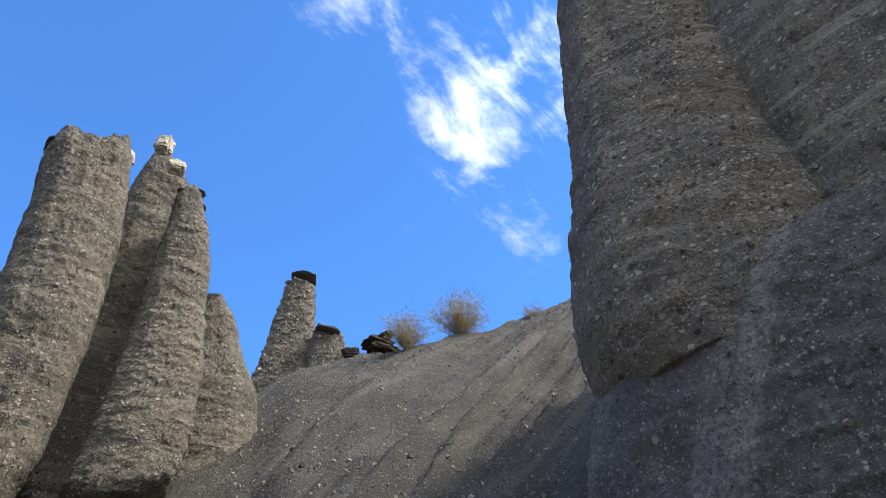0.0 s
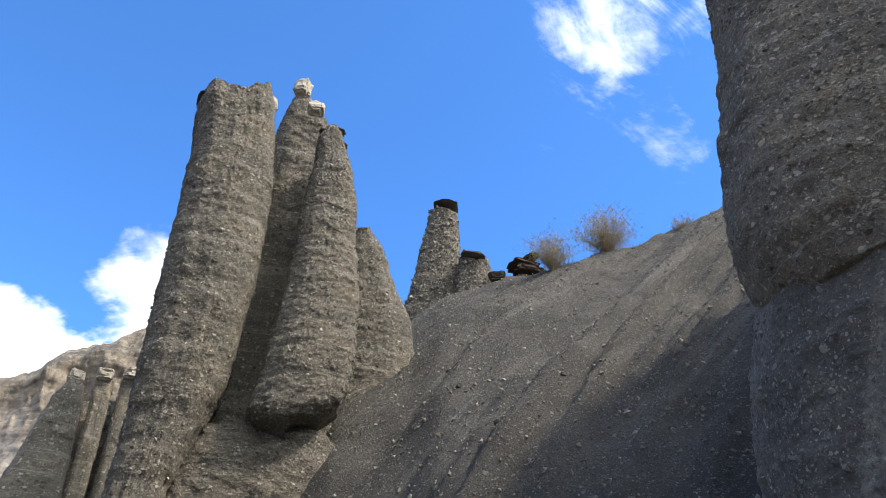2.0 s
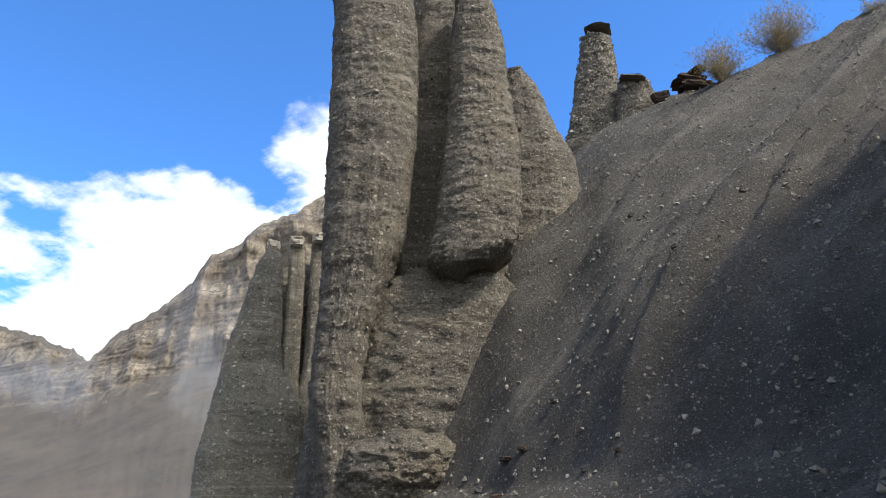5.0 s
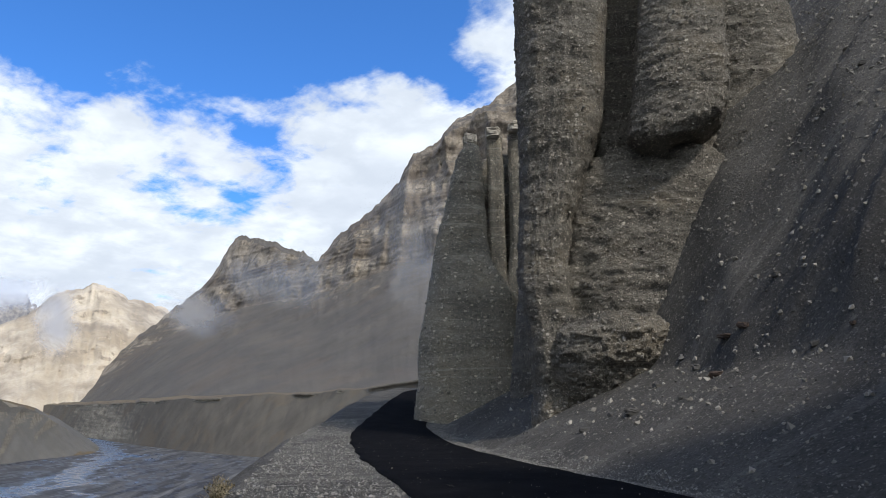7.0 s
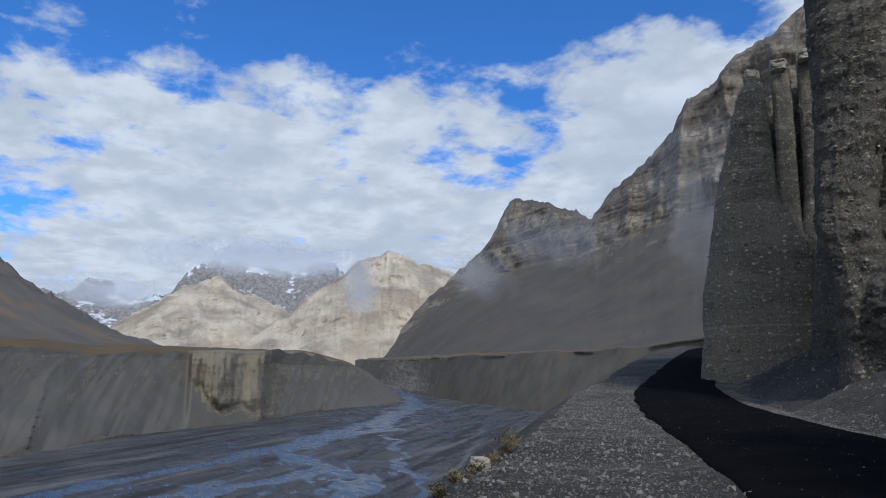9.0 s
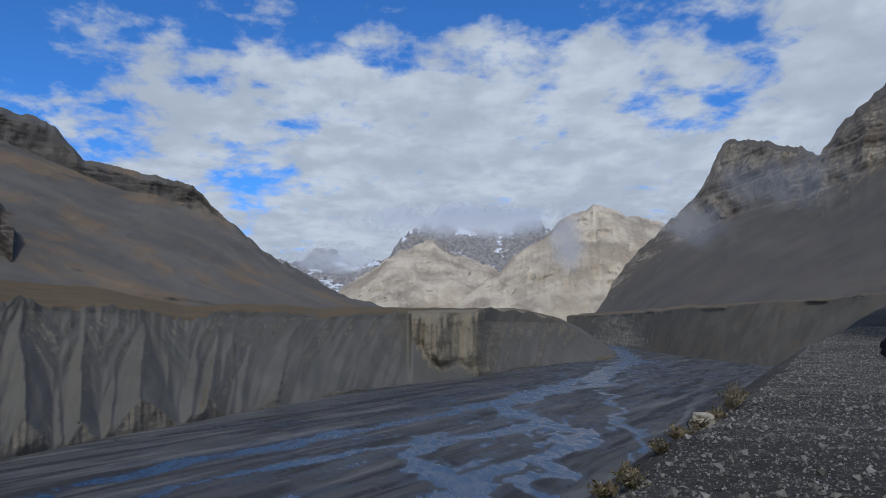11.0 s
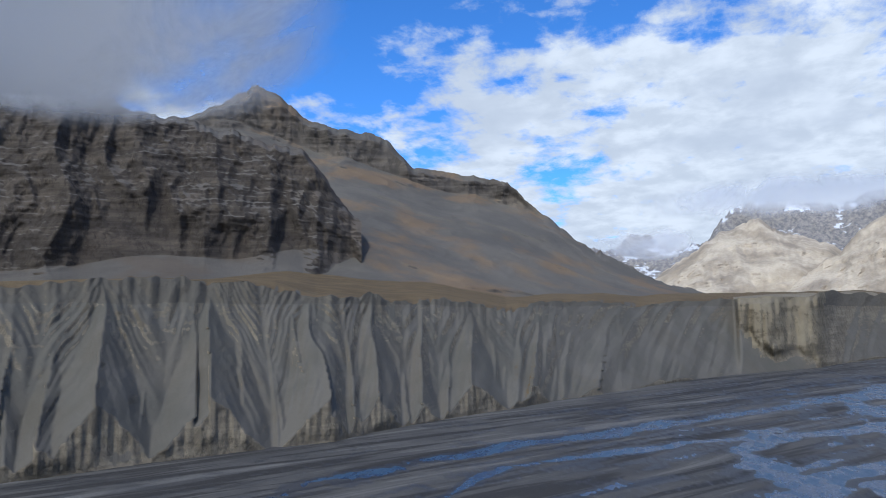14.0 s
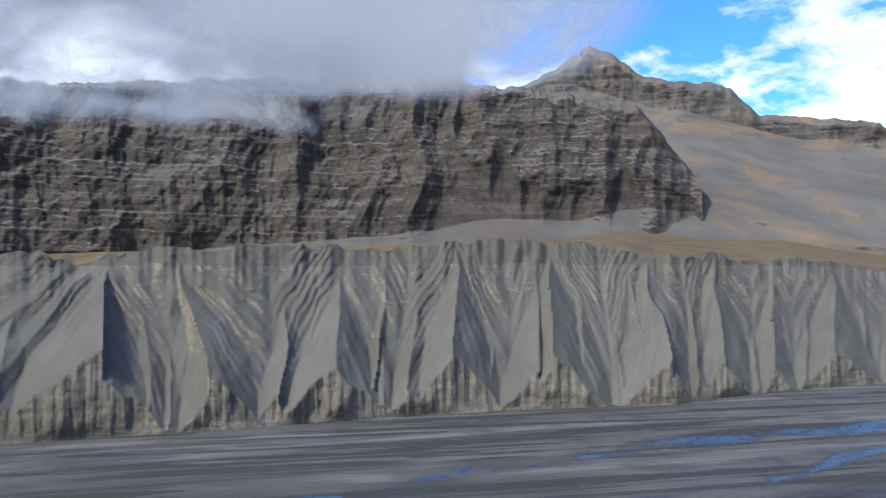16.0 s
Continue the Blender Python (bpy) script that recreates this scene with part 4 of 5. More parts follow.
# ---- towers of conglomerate ----
def column(name, r, cuts, depth, mat, seed, parent, label="", flute=0.0, bump=0.08, lump=0.08, bedding=0.05, nth=220, nz=260, tilt_low=0.0, ragged=0.35, square=2.6, notch=None):
    """A rock column seen at distance r. cuts: elevation, left and right bearing from foot to top. Returns its places for stones to sit in."""
    el, left, right = np.array(cuts, float).T
    zz = EYE + (r - (0.3 + 0.6 * np.linspace(0, 1, len(el)) ** 2) * depth) * np.tan(np.radians(el))
    tv = np.linspace(0, 1, nz)
    z = zz[0] + (zz[-1] - zz[0]) * tv
    mid = np.radians((np.interp(z, zz, left) + np.interp(z, zz, right)) / 2)
    half = r * np.sin(np.radians(np.interp(z, zz, left) - np.interp(z, zz, right)) / 2)
    smooth = np.ones(9) / 9
    pad = lambda q: np.convolve(np.pad(q, 4, mode="edge"), smooth, "valid")
    mid, half = pad(mid), pad(half)
    q = np.linspace(0, 2 * np.pi, nth, endpoint=False)
    th = -np.pi / 2 + q - 0.62 * np.sin(q)     # closer together on the side towards the road
    Z, T = np.meshgrid(z, th, indexing="ij")
    M, H = np.broadcast_to(mid[:, None], Z.shape), np.broadcast_to(half[:, None], Z.shape)
    ct, st = np.cos(T), np.sin(T)
    R = (np.abs(ct) ** square + np.abs(st) ** square) ** (-1 / square)
    D = depth * (0.55 + 0.45 * H / half.max())
    size = np.minimum(H, D)
    wave = layers(ct * 2.2 + seed, st * 2.2, Z / 14, seed, 3, 0.55)
    rib = layers(ct * 3 + seed, st * 3, Z / 11, seed + 4, 2, 0.5, True)
    beds = rough(0 * Z + seed, ct * 0.7, Z * 0.9, seed + 7) + 0.6 * rough(ct, st, Z * 2.4, seed + 8)
    R = R * (1 + 0.035 * wave) + (flute * rib + bedding * beds) / np.maximum(size, 0.5)
    a, b = H * R * ct, D * R * st
    ax, ay = np.sin(M), np.cos(M)                        # across the view to the right is (cos, sin), away is (-sin, cos)
    x = -r * np.sin(M) + a * np.cos(M) - b * np.sin(M)
    y = r * np.cos(M) + a * np.sin(M) + b * np.cos(M)
    grain = layers(x * 1.1, y * 1.1, Z * 2.2, seed + 11, 4, 0.62)
    knob = np.clip(layers(x * 4.6, y * 4.6, Z * 5.5, seed + 15, 2, 0.6), 0, 2)
    push = lump * grain + bump * knob
    nx, ny = ct * np.cos(M) - st * np.sin(M), ct * np.sin(M) + st * np.cos(M)
    if notch is not None:
        z_at, rise, deep, tall = notch                   # an undercut that climbs to one side
        off = (Z - z_at - rise * (ct + 0.7)) / tall
        push = push - deep * np.exp(-off * off) * step(-ct, -0.1, 0.6)
    x, y = x + nx * push, y + ny * push
    Z = Z + tilt_low * (1 - tv[:, None]) * ct * H + ragged * step(tv, 0.9, 1.0)[:, None] * layers(x * 0.8, y * 0.8, 0, seed + 19, 3)
    cx, cy = x[-1].mean(), y[-1].mean()
    bx, by = x[0].mean(), y[0].mean()
    lids = [(x[-1] * k + cx * (1 - k), y[-1] * k + cy * (1 - k), Z[-1] * k + (Z[-1].mean() + 0.15) * (1 - k) + 0.12 * layers(x[-1] * k * 2, y[-1] * k * 2, k, seed, 3)) for k in (0.8, 0.5, 0.2, 0.0)]
    base = [(x[0] * k + bx * (1 - k), y[0] * k + by * (1 - k), Z[0] - 0.5 * (1 - k)) for k in (0.0, 0.5, 0.8)]
    x = np.vstack([q[0] for q in base] + [x] + [q[0] for q in lids])
    y = np.vstack([q[1] for q in base] + [y] + [q[1] for q in lids])
    Z = np.vstack([q[2] for q in base] + [Z] + [q[2] for q in lids])
    ob = sheet(name, x, y, Z, mat, True, True)
    under(ob, parent, label)
    return np.stack([x, y, Z], -1)[3:-2].reshape(-1, 3)


def studs(places, count, parent, seed, small=0.035, large=0.17, name="pebble_crust", mat=None, off=0.04):
    """Stones that stand out of a face turned to the road."""
    rng = np.random.default_rng(seed)
    pick = rng.integers(0, len(places), count)
    at = places[pick] + rng.normal(0, off, (count, 3))
    ob = stones(name, at, stone_sizes(rng, count, small, large), mat or PEBBLE, seed)
    tagged(ob, kind="stuff")
    return under(ob, parent)


def slab(name, az, el, r, wide, deep, thick, mat, parent, seed, turn=0.0, tip=0.0, label=""):
    """A ragged flat or blocky stone, at a bearing, elevation and distance."""
    bm = bmesh.new()
    bmesh.ops.create_icosphere(bm, subdivisions=4, radius=1.0)
    cx, cy, _ = spot(az, r)
    cz = EYE + r * math.tan(radians(el))
    m = Matrix.Translation((cx, cy, cz)) @ Matrix.Rotation(radians(az + turn), 4, "Z") @ Matrix.Rotation(radians(tip), 4, "Y")
    for vert in bm.verts:
        p = vert.co
        q = Vector([math.copysign(abs(k) ** 0.55, k) for k in p])
        k = 1 + 0.22 * noise.noise(p * 1.7 + Vector((seed, 0, 0))) + 0.12 * noise.noise(p * 4.1 + Vector((0, seed, 0))) + 0.06 * noise.noise(p * 9 + Vector((0, 0, seed)))
        layer = 1 + 0.10 * noise.noise(Vector((seed, 0.3, p.z * 3.0)))
        vert.co = m @ Vector((q.x * wide * k * layer, q.y * deep * k * layer, q.z * thick * k))
    me = bpy.data.meshes.new(name)
    bm.to_mesh(me)
    bm.free()
    me.materials.append(mat)
    ob = new(name, me)
    return under(ob, parent, label) if parent else ob


def foot_of(az, r):
    x, y, _ = spot(az, r)
    return (float(x), float(y), float(land(np.array([x]), np.array([y]))[0]))


# the pillar close to the road
near = thing("rock_pillar", foot_of(-24, 14), "massive overhanging pillar of grey-brown conglomerate beside the road", "rock pillar")
P = [column("column", 17.0, [(25, -16.0, -38), (26.5, -14.0, -37), (28, -12.8, -36), (30, -12.1, -36), (32, -11.9, -36),
                             (36.5, -12.5, -36), (40.5, -13.6, -35), (45, -14.6, -35), (49.5, -14.9, -34), (54, -15.7, -33), (58, -16.6, -32), (61, -18, -31), (62.5, -20, -30)],
            4.5, CONG_NEAR, 301, near, nth=240, nz=280, bedding=0.02, bump=0.04, lump=0.07)]
P += [column("buttress", 18.0, [(-2, -30, -76), (12, -30, -76), (19, -29, -75), (26, -28, -74), (32, -27.5, -74), (38, -26.6, -74), (44, -26, -73), (57, -30.5, -70), (61, -36, -64)],
             5.2, CONG_NEAR, 311, near, nth=210, nz=210, bedding=0.02, bump=0.04, lump=0.07, square=4.0)]
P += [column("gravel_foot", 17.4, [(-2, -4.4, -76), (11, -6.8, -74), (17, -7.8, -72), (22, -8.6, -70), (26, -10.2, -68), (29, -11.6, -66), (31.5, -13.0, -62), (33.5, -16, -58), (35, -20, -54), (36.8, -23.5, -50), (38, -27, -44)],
             5.5, BRIGHT_SCREE, 312, near, "loose grey gravel banked against the pillar", nth=220, nz=200, bedding=0.0, bump=0.06, lump=0.05, square=3.0, ragged=0.1)]
# unseen rock continuing the ridge, raised to lengthen the shadow on the scree
P += [column("rear_wall", 33, [(0, -13, -80), (25, -14, -80), (40, -15, -78), (48, -19, -72)], 9.0, CONG_NEAR, 315, near, nth=120, nz=80)]
studs(np.vstack(P[:2]), 16000, near, 321, 0.018, 0.08, off=0.012)
studs(P[2], 14000, near, 322, 0.018, 0.085, "loose_gravel", PEBBLE, off=0.015)

# the tall double tower
tower = thing("rock_tower", foot_of(30, 40), "tall fluted tower of bedded conglomerate with capstones", "rock tower")
P = [column("left_column", 42, [(-3, 37.0, 32.5), (3, 36.4, 33.0), (5.5, 36.7, 33.2), (9, 37.3, 33.6), (11, 37.6, 33.8), (15, 37.2, 33.4), (19, 37.2, 32.0), (22.5, 37.2, 30.8), (25, 37.3, 30.5), (31, 37.2, 29.9), (37.4, 37.4, 30.0), (41, 37.5, 30.6), (43.2, 38.1, 31.0), (44.3, 37.6, 31.4)],
            4.2, CONG, 331, tower, nth=210, nz=340, ragged=0.7, square=3.6)]
P += [column("right_column", 46.0, [(15, 35, 21), (25, 34, 21.5), (31, 32.6, 22), (35, 31.4, 22.5), (39, 30.8, 23.8), (42.5, 30.3, 25.0), (43.8, 30.0, 26.0), (45.2, 29.5, 27.4)], 3.4, CONG, 341, tower, nth=150, nz=260)]
P += [column("hanging_lobe", 40.8, [(20.2, 27.8, 23.5), (21.0, 28.8, 21.8), (22.4, 28.5, 21.2), (26, 27.9, 21.0), (30, 27.3, 21.0), (34, 26.9, 21.8), (37, 27.0, 22.0), (40, 26.4, 22.8), (42.4, 26.4, 24.0), (43.2, 26.0, 24.6)],
             2.6, CONG, 351, tower, nth=180, nz=260, tilt_low=0.20, square=2.8)]
P += [column("plinth", 44.0, [(-3, 36.8, 16.0), (5, 36.6, 17), (10, 36.9, 18.5), (14, 36.0, 20.0), (17.4, 35.0, 20.6), (19.2, 34.2, 21.2), (20.4, 33.5, 22)], 4.4, CONG, 361, tower, nth=220, nz=200, flute=0.1)]
P += [column("side_fin", 47, [(16, 25, 15.5), (24, 24, 15.8), (28.5, 23.5, 16.4), (31, 22.8, 17.8), (33, 22.4, 18.6), (35, 21.9, 19.6), (35.9, 21.6, 20.6)], 2.2, CONG, 371, tower, nth=130, nz=160)]
P += [column("base_ledge", 42.0, [(-2, 34.4, 30.5), (0.8, 34.6, 29.8), (2.4, 35.5, 27.6), (4.6, 35.9, 25.8), (6.6, 35.6, 25.2), (7.6, 34.6, 26.4)], 4.7, CONG, 376, tower, nth=200, nz=110, bump=0.10, lump=0.14)]
P += [column("rear_wall", 52, [(-2, 38.4, 31), (6, 38.0, 31), (9, 37.6, 31.5), (12, 37.2, 32)], 3.0, CONG, 378, tower, nth=100, nz=100)]
studs(np.vstack(P[:-1]), 25000, tower, 381, 0.028, 0.12, off=0.025)
for i, (az, el, wide, thick, tip) in enumerate(((37.5, 42.3, 0.65, 0.10, -6), (36.9, 43.0, 0.5, 0.09, 4), (36.0, 43.4, 0.5, 0.08, -5), (25.1, 42.1, 0.42, 0.10, 4), (24.8, 41.3, 0.3, 0.09, 12))):
    slab("dark_crust", az, el, 40.2, wide, 0.9, thick * 0.7, CAP_DARK, tower, 1 + i, 25 * i, tip, "dark overhanging crust")
for i, (az, el, wide, thick, tip) in enumerate(((32.6, 43.6, 0.7, 0.6, 5), (31.7, 43.2, 0.45, 0.6, -10), (28.7, 44.9, 0.5, 0.85, 12), (27.0, 43.6, 0.5, 0.55, 24))):
    slab("capstone", az, el, (40.5, 41.6)[i > 1], wide, 0.6, thick, CAP_PALE, tower, 14 + i, 30 * i, tip, "pale buff capstone")

# the slim spire and the low stub beside it
spire = thing("rock_spire", foot_of(14, 56), "slender conglomerate spire with a dark flat capstone", "rock spire")
P = [column("shaft", 57, [(24, 18.5, 11.2), (29, 17.0, 11.8), (31, 16.3, 12.0), (34, 15.7, 12.1), (36, 15.2, 12.2), (37.2, 14.9, 12.4)], 1.6, CONG, 391, spire, nth=110, nz=150)]
P += [column("stub", 56, [(26, 13.5, 8.5), (30.5, 12.6, 9.0), (32, 12.3, 9.2), (33.6, 12.1, 9.5)], 1.4, CONG, 395, spire, nth=90, nz=90)]
studs(np.vstack(P), 2500, spire, 399, 0.07, 0.24)
slab("capstone", 13.4, 37.2, 56.4, 1.05, 1.0, 0.09, CAP_DARK, spire, 11, 0, 3, "dark flat capstone")
slab("slab", 10.8, 33.3, 55.2, 1.1, 1.0, 0.16, CAP_DARK, spire, 12, 0, 8, "dark crust slab")

# the fluted group where the road turns
group = thing("fluted_pillars", foot_of(41.5, 58), "pale fluted conglomerate pillars with light caps at the bend", "rock pillars")
P = [column("pillar", 60.5, [(-2, 45.6, 37.5), (1.0, 45.3, 37.6), (6, 45.1, 38), (9.5, 44.6, 38.0), (12, 44.2, 39.7), (14, 43.9, 40.0), (17, 43.2, 40.2), (20.3, 42.4, 40.4), (21.3, 41.8, 40.6)], 3.4, CONG_PALE, 401, group, square=3.8, nth=160, nz=240, bump=0.04, lump=0.05, bedding=0.06, ragged=0.12)]
P += [column("pillar", 60.2, [(7, 40.6, 38.0), (12.6, 39.85, 38.55), (17, 39.85, 38.55), (21.6, 39.95, 38.75)], 1.2, CONG_PALE, 405, group, square=3.8, nth=90, nz=180, bump=0.03, lump=0.03, bedding=0.04, ragged=0.1)]
P += [column("pillar", 61, [(4, 39.5, 35), (11, 38.4, 35.4), (13, 38.1, 35.6), (17, 38.1, 35.8), (22.0, 38.2, 36.3)], 2.2, CONG_PALE, 409, group, square=3.8, nth=110, nz=180, bump=0.04, lump=0.04, bedding=0.05, ragged=0.1)]
P += [column("rear_wall", 63.6, [(0, 43, 35), (10, 42, 35.5), (16, 41, 36), (20, 40.5, 36.5)], 1.6, CONG_PALE, 411, group, nth=80, nz=120)]
studs(np.vstack(P), 4000, group, 415, 0.04, 0.13)
for az, el, wide, seed in ((41.3, 21.2, 0.6, 21), (39.4, 21.65, 0.62, 22), (37.2, 22.0, 0.95, 23)):
    slab("capstone", az, el, 59.6, wide, 0.8, 0.48, CAP_PALE, group, seed, 0, 4, "light weathered cap")


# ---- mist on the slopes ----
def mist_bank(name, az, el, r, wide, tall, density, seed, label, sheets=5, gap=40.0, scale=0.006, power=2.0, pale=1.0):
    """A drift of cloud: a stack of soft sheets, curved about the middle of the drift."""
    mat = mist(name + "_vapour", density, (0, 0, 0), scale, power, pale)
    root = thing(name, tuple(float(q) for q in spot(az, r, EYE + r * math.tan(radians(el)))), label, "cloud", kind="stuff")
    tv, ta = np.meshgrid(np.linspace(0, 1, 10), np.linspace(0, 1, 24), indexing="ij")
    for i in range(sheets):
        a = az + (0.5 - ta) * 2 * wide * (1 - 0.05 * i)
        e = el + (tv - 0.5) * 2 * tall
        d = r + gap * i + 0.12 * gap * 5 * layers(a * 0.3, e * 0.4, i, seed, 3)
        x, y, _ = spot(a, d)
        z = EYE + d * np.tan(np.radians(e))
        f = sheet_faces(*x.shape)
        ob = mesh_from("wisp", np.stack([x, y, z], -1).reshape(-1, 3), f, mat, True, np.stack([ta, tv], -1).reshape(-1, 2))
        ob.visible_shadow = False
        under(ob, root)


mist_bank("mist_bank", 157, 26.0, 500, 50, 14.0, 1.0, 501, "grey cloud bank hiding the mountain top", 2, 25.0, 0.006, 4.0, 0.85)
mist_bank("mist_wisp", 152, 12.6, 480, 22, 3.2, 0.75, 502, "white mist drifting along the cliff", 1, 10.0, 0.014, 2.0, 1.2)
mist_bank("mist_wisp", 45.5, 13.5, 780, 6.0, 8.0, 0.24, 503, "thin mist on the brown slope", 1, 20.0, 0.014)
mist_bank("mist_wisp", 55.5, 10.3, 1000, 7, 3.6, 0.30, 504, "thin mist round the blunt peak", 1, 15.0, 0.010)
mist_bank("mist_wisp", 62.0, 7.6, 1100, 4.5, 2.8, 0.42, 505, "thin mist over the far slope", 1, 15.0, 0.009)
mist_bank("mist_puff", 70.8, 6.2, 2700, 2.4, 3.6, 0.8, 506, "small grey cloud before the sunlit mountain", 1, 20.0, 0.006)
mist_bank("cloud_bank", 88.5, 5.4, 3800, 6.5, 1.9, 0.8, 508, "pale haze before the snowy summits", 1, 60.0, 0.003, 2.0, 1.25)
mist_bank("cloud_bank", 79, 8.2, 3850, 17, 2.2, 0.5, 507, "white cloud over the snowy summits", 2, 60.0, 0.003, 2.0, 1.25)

# ---- loose stones ----
rng = np.random.default_rng(7)


def scatter(name, label, count, u_span, w_span, small, large, seed, mat, keep=None, power=2.6):
    u = rng.uniform(*u_span, count)
    w = rng.uniform(*w_span, count)
    mid, _, half = road_at(u)
    ok = np.abs(w - mid) > half + rng.uniform(-0.15, 0.2, count)
    if keep is not None:
        ok &= keep(u, w)
    u, w = u[ok], w[ok]
    x, y = xy(u, w)
    size = stone_sizes(rng, len(u), small, large, power)
    ob = stones(name, np.stack([x, y, land(x, y) + 0.2 * size], -1), size, mat, seed, (0.45, 1.0))
    return tagged(ob, label, "stones", kind="stuff")


scatter("verge_gravel", "pale broken gravel along the road edge", 26000, (3, 60), (-2.4, 1.9), 0.014, 0.085, 601, PEBBLE_PALE)
scatter("roadside_gravel", "band of loose pale gravel along the road", 42000, (8, 62), (5.5, 11.5), 0.016, 0.06, 602, PEBBLE_PALE, lambda u, w: w - road_at(u)[0] - road_at(u)[2] < 1.5 + 0.5 * rough(u / 2, 0, 0, 606))
scatter("scree_stones", "scattered stones on the scree slope", 46000, (-8, 56), (9, 48), 0.04, 0.19, 603, PEBBLE, lambda u, w: rng.uniform(8, 24, len(w)) < w)
scatter("debris_stones", "small dark stones on the debris below the rocks", 8000, (-4, 60), (8, 18), 0.018, 0.09, 605, PEBBLE_DARK)
u = rng.uniform(8, 45, 300)
mid, zr, half = road_at(u)
x, y = xy(u, mid + rng.uniform(-0.92, 0.92, 300) * half)
tagged(stones("road_chippings", np.stack([x, y, zr + 0.12], -1), stone_sizes(rng, 300, 0.007, 0.026), PEBBLE, 604), "stray pale chippings on the asphalt", "stones", kind="stuff")
tagged(slab("boulder", 8.6, 31.7, 54.5, 0.7, 0.7, 0.45, RUST_ROCK, None, 31, 0, -6), "flaking brown slab on the scree crest", "boulder")
crag = thing("brown_outcrop", foot_of(5.6, 54), "stack of dark brown flaking slabs on the crest", "outcrop")
for i, (az, el, wide, thick, tip) in enumerate(((6.0, 31.2, 1.0, 0.45, 10), (5.7, 31.9, 1.3, 0.36, 14), (6.3, 32.5, 1.1, 0.28, 8), (4.9, 31.1, 0.7, 0.5, 32), (5.8, 33.0, 0.5, 0.2, 4))):
    slab("slab", az, el, 54.0, wide, 1.1, thick, RUST_ROCK, crag, 41 + i, 10 * i, tip)


tagged(slab("boulder", -10.0, 11.2, 14.2, 0.42, 0.5, 0.34, BROWN_ROCK, None, 61, 10, 8), "rounded brown block lodged in the gravel below the pillar", "boulder")
# blocks that have come to rest on the scree
for i, (az, r, wide, thick, mat) in enumerate(((29.5, 30, 0.4, 0.22, PEBBLE), (27.6, 29, 0.28, 0.16, PEBBLE), (23.4, 27, 0.5, 0.2, RUST_ROCK), (22.6, 28.5, 0.6, 0.14, RUST_ROCK), (21.4, 27.5, 0.35, 0.18, RUST_ROCK),
                                               (17.0, 24, 0.22, 0.16, PEBBLE), (14.5, 23, 0.16, 0.1, RUST_ROCK), (24.8, 33, 0.3, 0.2, PEBBLE), (19.0, 31, 0.25, 0.16, PEBBLE), (9.0, 30, 0.2, 0.14, PEBBLE),
                                               (12.0, 36, 0.25, 0.18, PEBBLE), (3.5, 29, 0.22, 0.14, PEBBLE), (26.0, 26, 0.22, 0.14, PEBBLE_PALE), (31.0, 28, 0.2, 0.12, PEBBLE_PALE), (33.0, 31, 0.26, 0.16, PEBBLE))):
    r, wide, thick = r * (1.16 if r < 30 else 1.04), wide * 0.7, thick * 0.7
    mat = mat if mat is RUST_ROCK else PEBBLE_DARK
    x, y, z = foot_of(az, r)
    ob = slab("boulder", az, math.degrees(math.atan2(z + 0.4 * thick - EYE, r)), r, wide, wide * 0.8, thick, mat, None, 90 + i, 37 * i, 10 - 5 * (i % 5))
    tagged(ob, ("grey block resting on the scree slope", "reddish-brown flat block on the scree slope")[mat is RUST_ROCK], "boulder", "boulders on the scree")


# ---- plants ----
def ribbon(points, width):
    """A thin strip with three sides along a run of points."""
    points = [Vector(p) for p in points]
    co, fs = [], []
    for i, p in enumerate(points):
        k = width * (1 - 0.75 * i / (len(points) - 1))
        for j in range(3):
            a = j * 2.094
            co.append((p.x + k * math.cos(a), p.y + k * math.sin(a), p.z))
    for i in range(len(points) - 1):
        for j in range(3):
            q = (j + 1) % 3
            fs.append((i * 3 + j, i * 3 + q, i * 3 + 3 + q, i * 3 + 3 + j))
    return co, fs


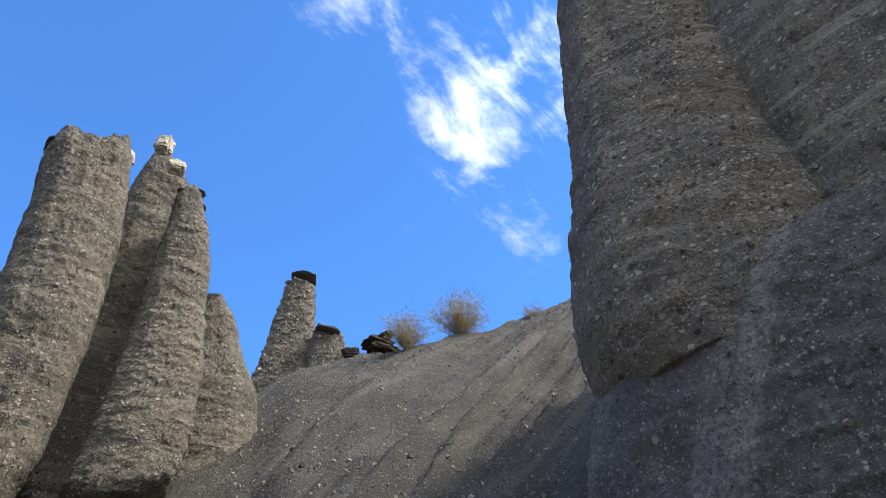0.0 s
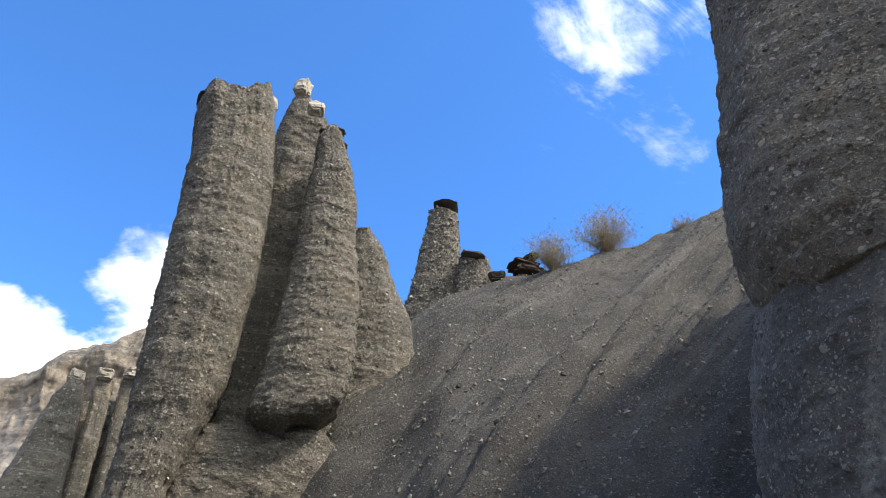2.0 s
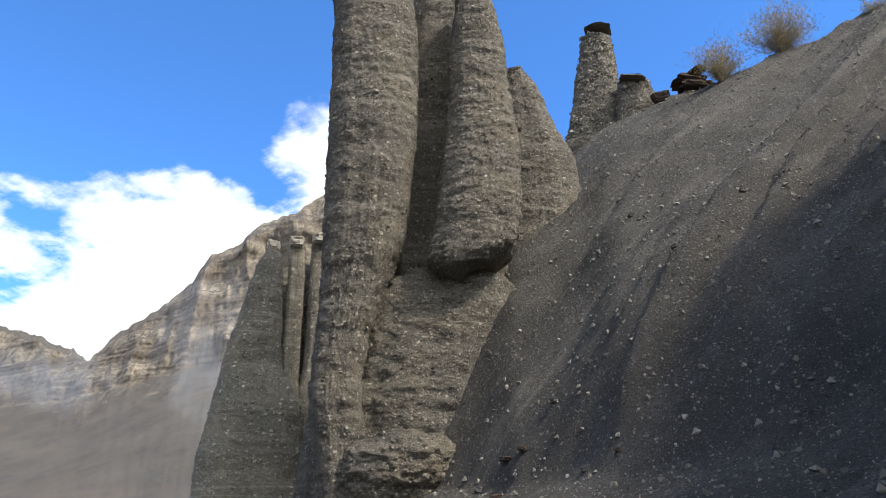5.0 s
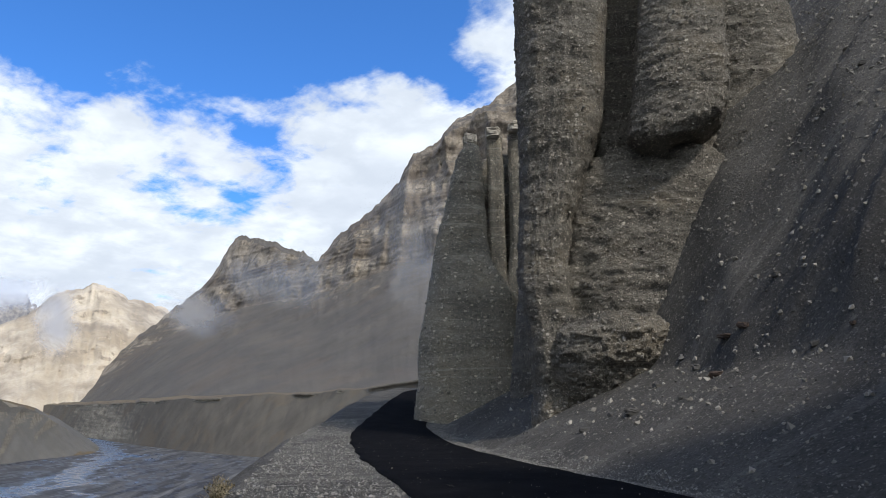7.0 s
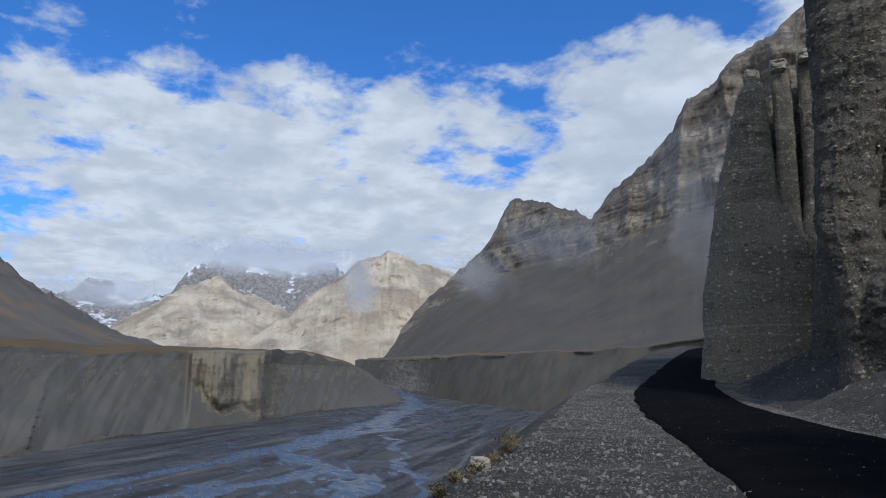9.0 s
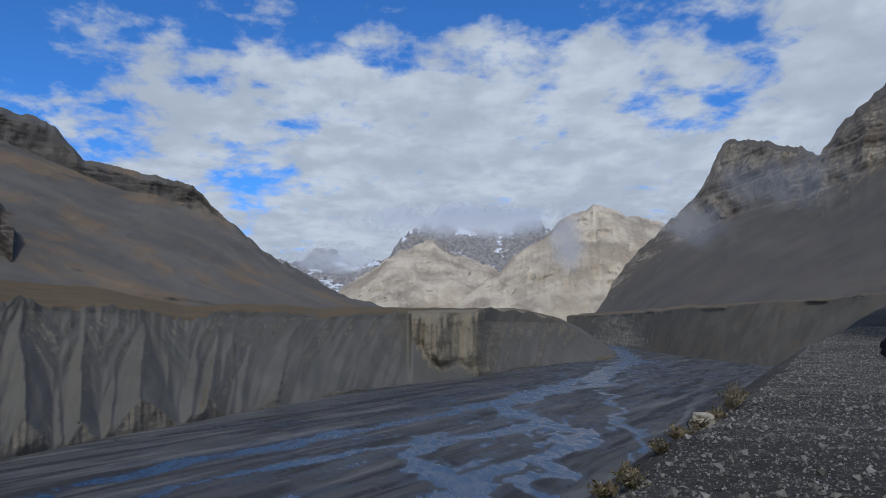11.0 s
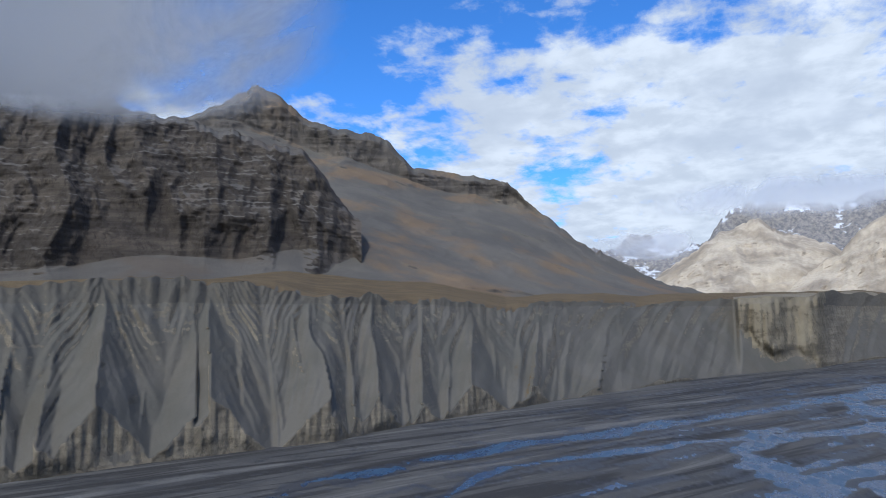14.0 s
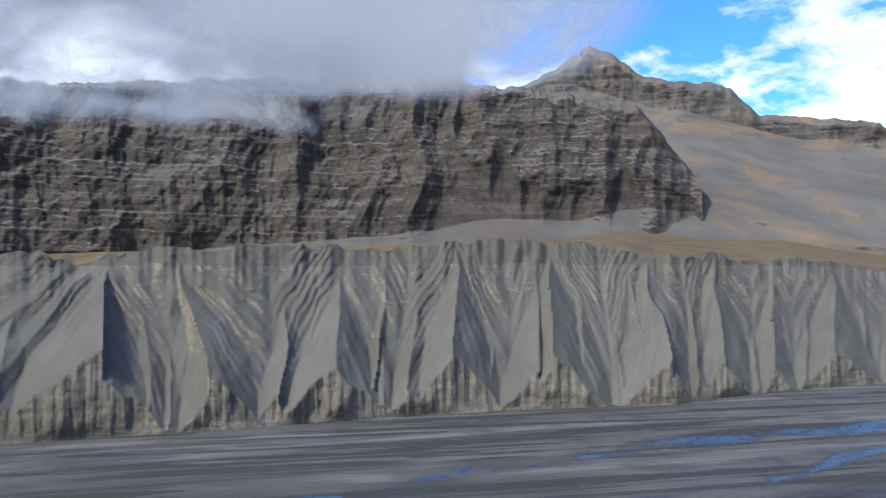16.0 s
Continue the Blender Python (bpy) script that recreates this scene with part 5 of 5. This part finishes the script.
def shrub(name, az, el, r, tall, wide, seed, label, leaf=None, stems=70, leaves=1400, size=0.07):
    """A bare, many-stemmed bush with sparse small leaves."""
    rnd = random.Random(seed)
    x0, y0, _ = spot(az, r)
    z0 = EYE + r * math.tan(radians(el))
    root = thing(name, (float(x0), float(y0), float(z0)), label, "shrub")
    co, fs, tips = [], [], []
    for i in range(stems):
        a, out = rnd.uniform(0, 6.283), wide * math.sqrt(rnd.random())
        top = Vector((math.cos(a) * out, math.sin(a) * out, tall * (1 - 0.45 * (out / wide) ** 2) * rnd.uniform(0.6, 1.05)))
        pts = []
        for k in range(6):
            t = k / 5
            pts.append(Vector((x0, y0, z0)) + Vector((top.x * t ** 1.2, top.y * t ** 1.2, top.z * t)) + Vector((rnd.gauss(0, 0.05), rnd.gauss(0, 0.05), 0)) * tall * t * 0.6)
            if k > 1:
                tips.append(pts[-1])
        runs = [pts]
        for _ in range(4):
            s = rnd.choice(pts[2:])
            d = Vector((rnd.gauss(0, 1), rnd.gauss(0, 1), 0.8)) * 0.16 * tall
            runs.append([s, s + d * 0.5, s + d])
            tips += [s + d, s + d * 0.6]
        for one in runs:
            c, f = ribbon(one, 0.016 if one is pts else 0.009)
            fs += [tuple(q + len(co) for q in t) for t in f]
            co += c
    tagged(under(mesh_from("brushwood", np.array(co), np.array(fs), TWIG), root), kind="stuff")
    co, fs = [], []
    for _ in range(leaves):
        c = rnd.choice(tips) + Vector([rnd.gauss(0, 0.018) * tall * 0.6 for _ in range(3)])
        u_, v_ = Vector([rnd.gauss(0, 1) for _ in range(3)]).normalized(), Vector([rnd.gauss(0, 1) for _ in range(3)]).normalized()
        k = size * rnd.uniform(0.5, 1.2)
        fs.append(tuple(range(len(co), len(co) + 4)))
        co += [tuple(c + u_ * k), tuple(c + v_ * k * 0.45), tuple(c - u_ * k), tuple(c - v_ * k * 0.45)]
    ob = mesh_from("foliage", np.array(co), np.array(fs), leaf or LEAF, False)
    tagged(under(ob, root), kind="stuff")
    return root




def on_crest(az):
    """Distance and elevation of the slope's skyline at a bearing."""
    r = np.arange(40, 75, 0.25)
    x, y, _ = spot(az, r)
    el = np.degrees(np.arctan2(land(x, y) - EYE, r))
    return float(r[el.argmax()]) - 0.5, float(el.max()) - 0.35


for az, tall, wide, seed, stems, leaves, label in ((3.7, 3.5, 1.9, 1, 200, 11000, "bare straw-coloured shrub on the scree crest"), (-1.2, 4.0, 2.7, 2, 260, 18000, "wide dry shrub with yellowing leaves on the crest"),
                                                   (-8.0, 1.6, 1.0, 3, 80, 2200, "small dry shrub at the crest")):
    rr, el = on_crest(az)
    shrub("shrub", az, el, rr, tall, wide, seed, label, stems=stems, leaves=leaves, size=0.052)
for i, (u0, w0, tall) in enumerate(((7.6, -2.3, 0.2), (8.7, -2.3, 0.28), (9.6, -2.6, 0.22), (11.0, -2.5, 0.24), (12.6, -2.6, 0.28), (14.0, -2.5, 0.3), (16, -2.5, 0.3), (17.6, -2.45, 0.45), (18.8, -2.5, 0.5))):
    px_, py_ = xy(u0, w0)
    pz = float(land(np.array([px_]), np.array([py_]))[0])
    rr = math.hypot(px_, py_)
    shrub("scrub_tuft", math.degrees(math.atan2(-px_, py_)), math.degrees(math.atan2(pz - EYE - 0.03, rr)), rr, tall, tall * 0.75, 60 + i,
          ("straw-yellow grass tuft on the bank edge", "dark green scrub tuft on the bank edge")[i % 2], (STRAW, SCRUB)[i % 2], 40, 260, 0.035)
px_, py_ = xy(15.0, -2.6)
rr = math.hypot(px_, py_)
pz = float(land(np.array([px_]), np.array([py_]))[0])
tagged(slab("white_stone", math.degrees(math.atan2(-px_, py_)), math.degrees(math.atan2(pz + 0.1 - EYE, rr)), rr, 0.2, 0.16, 0.2, CAP_PALE, None, 77), "whitish stone on the bank edge", "stone")
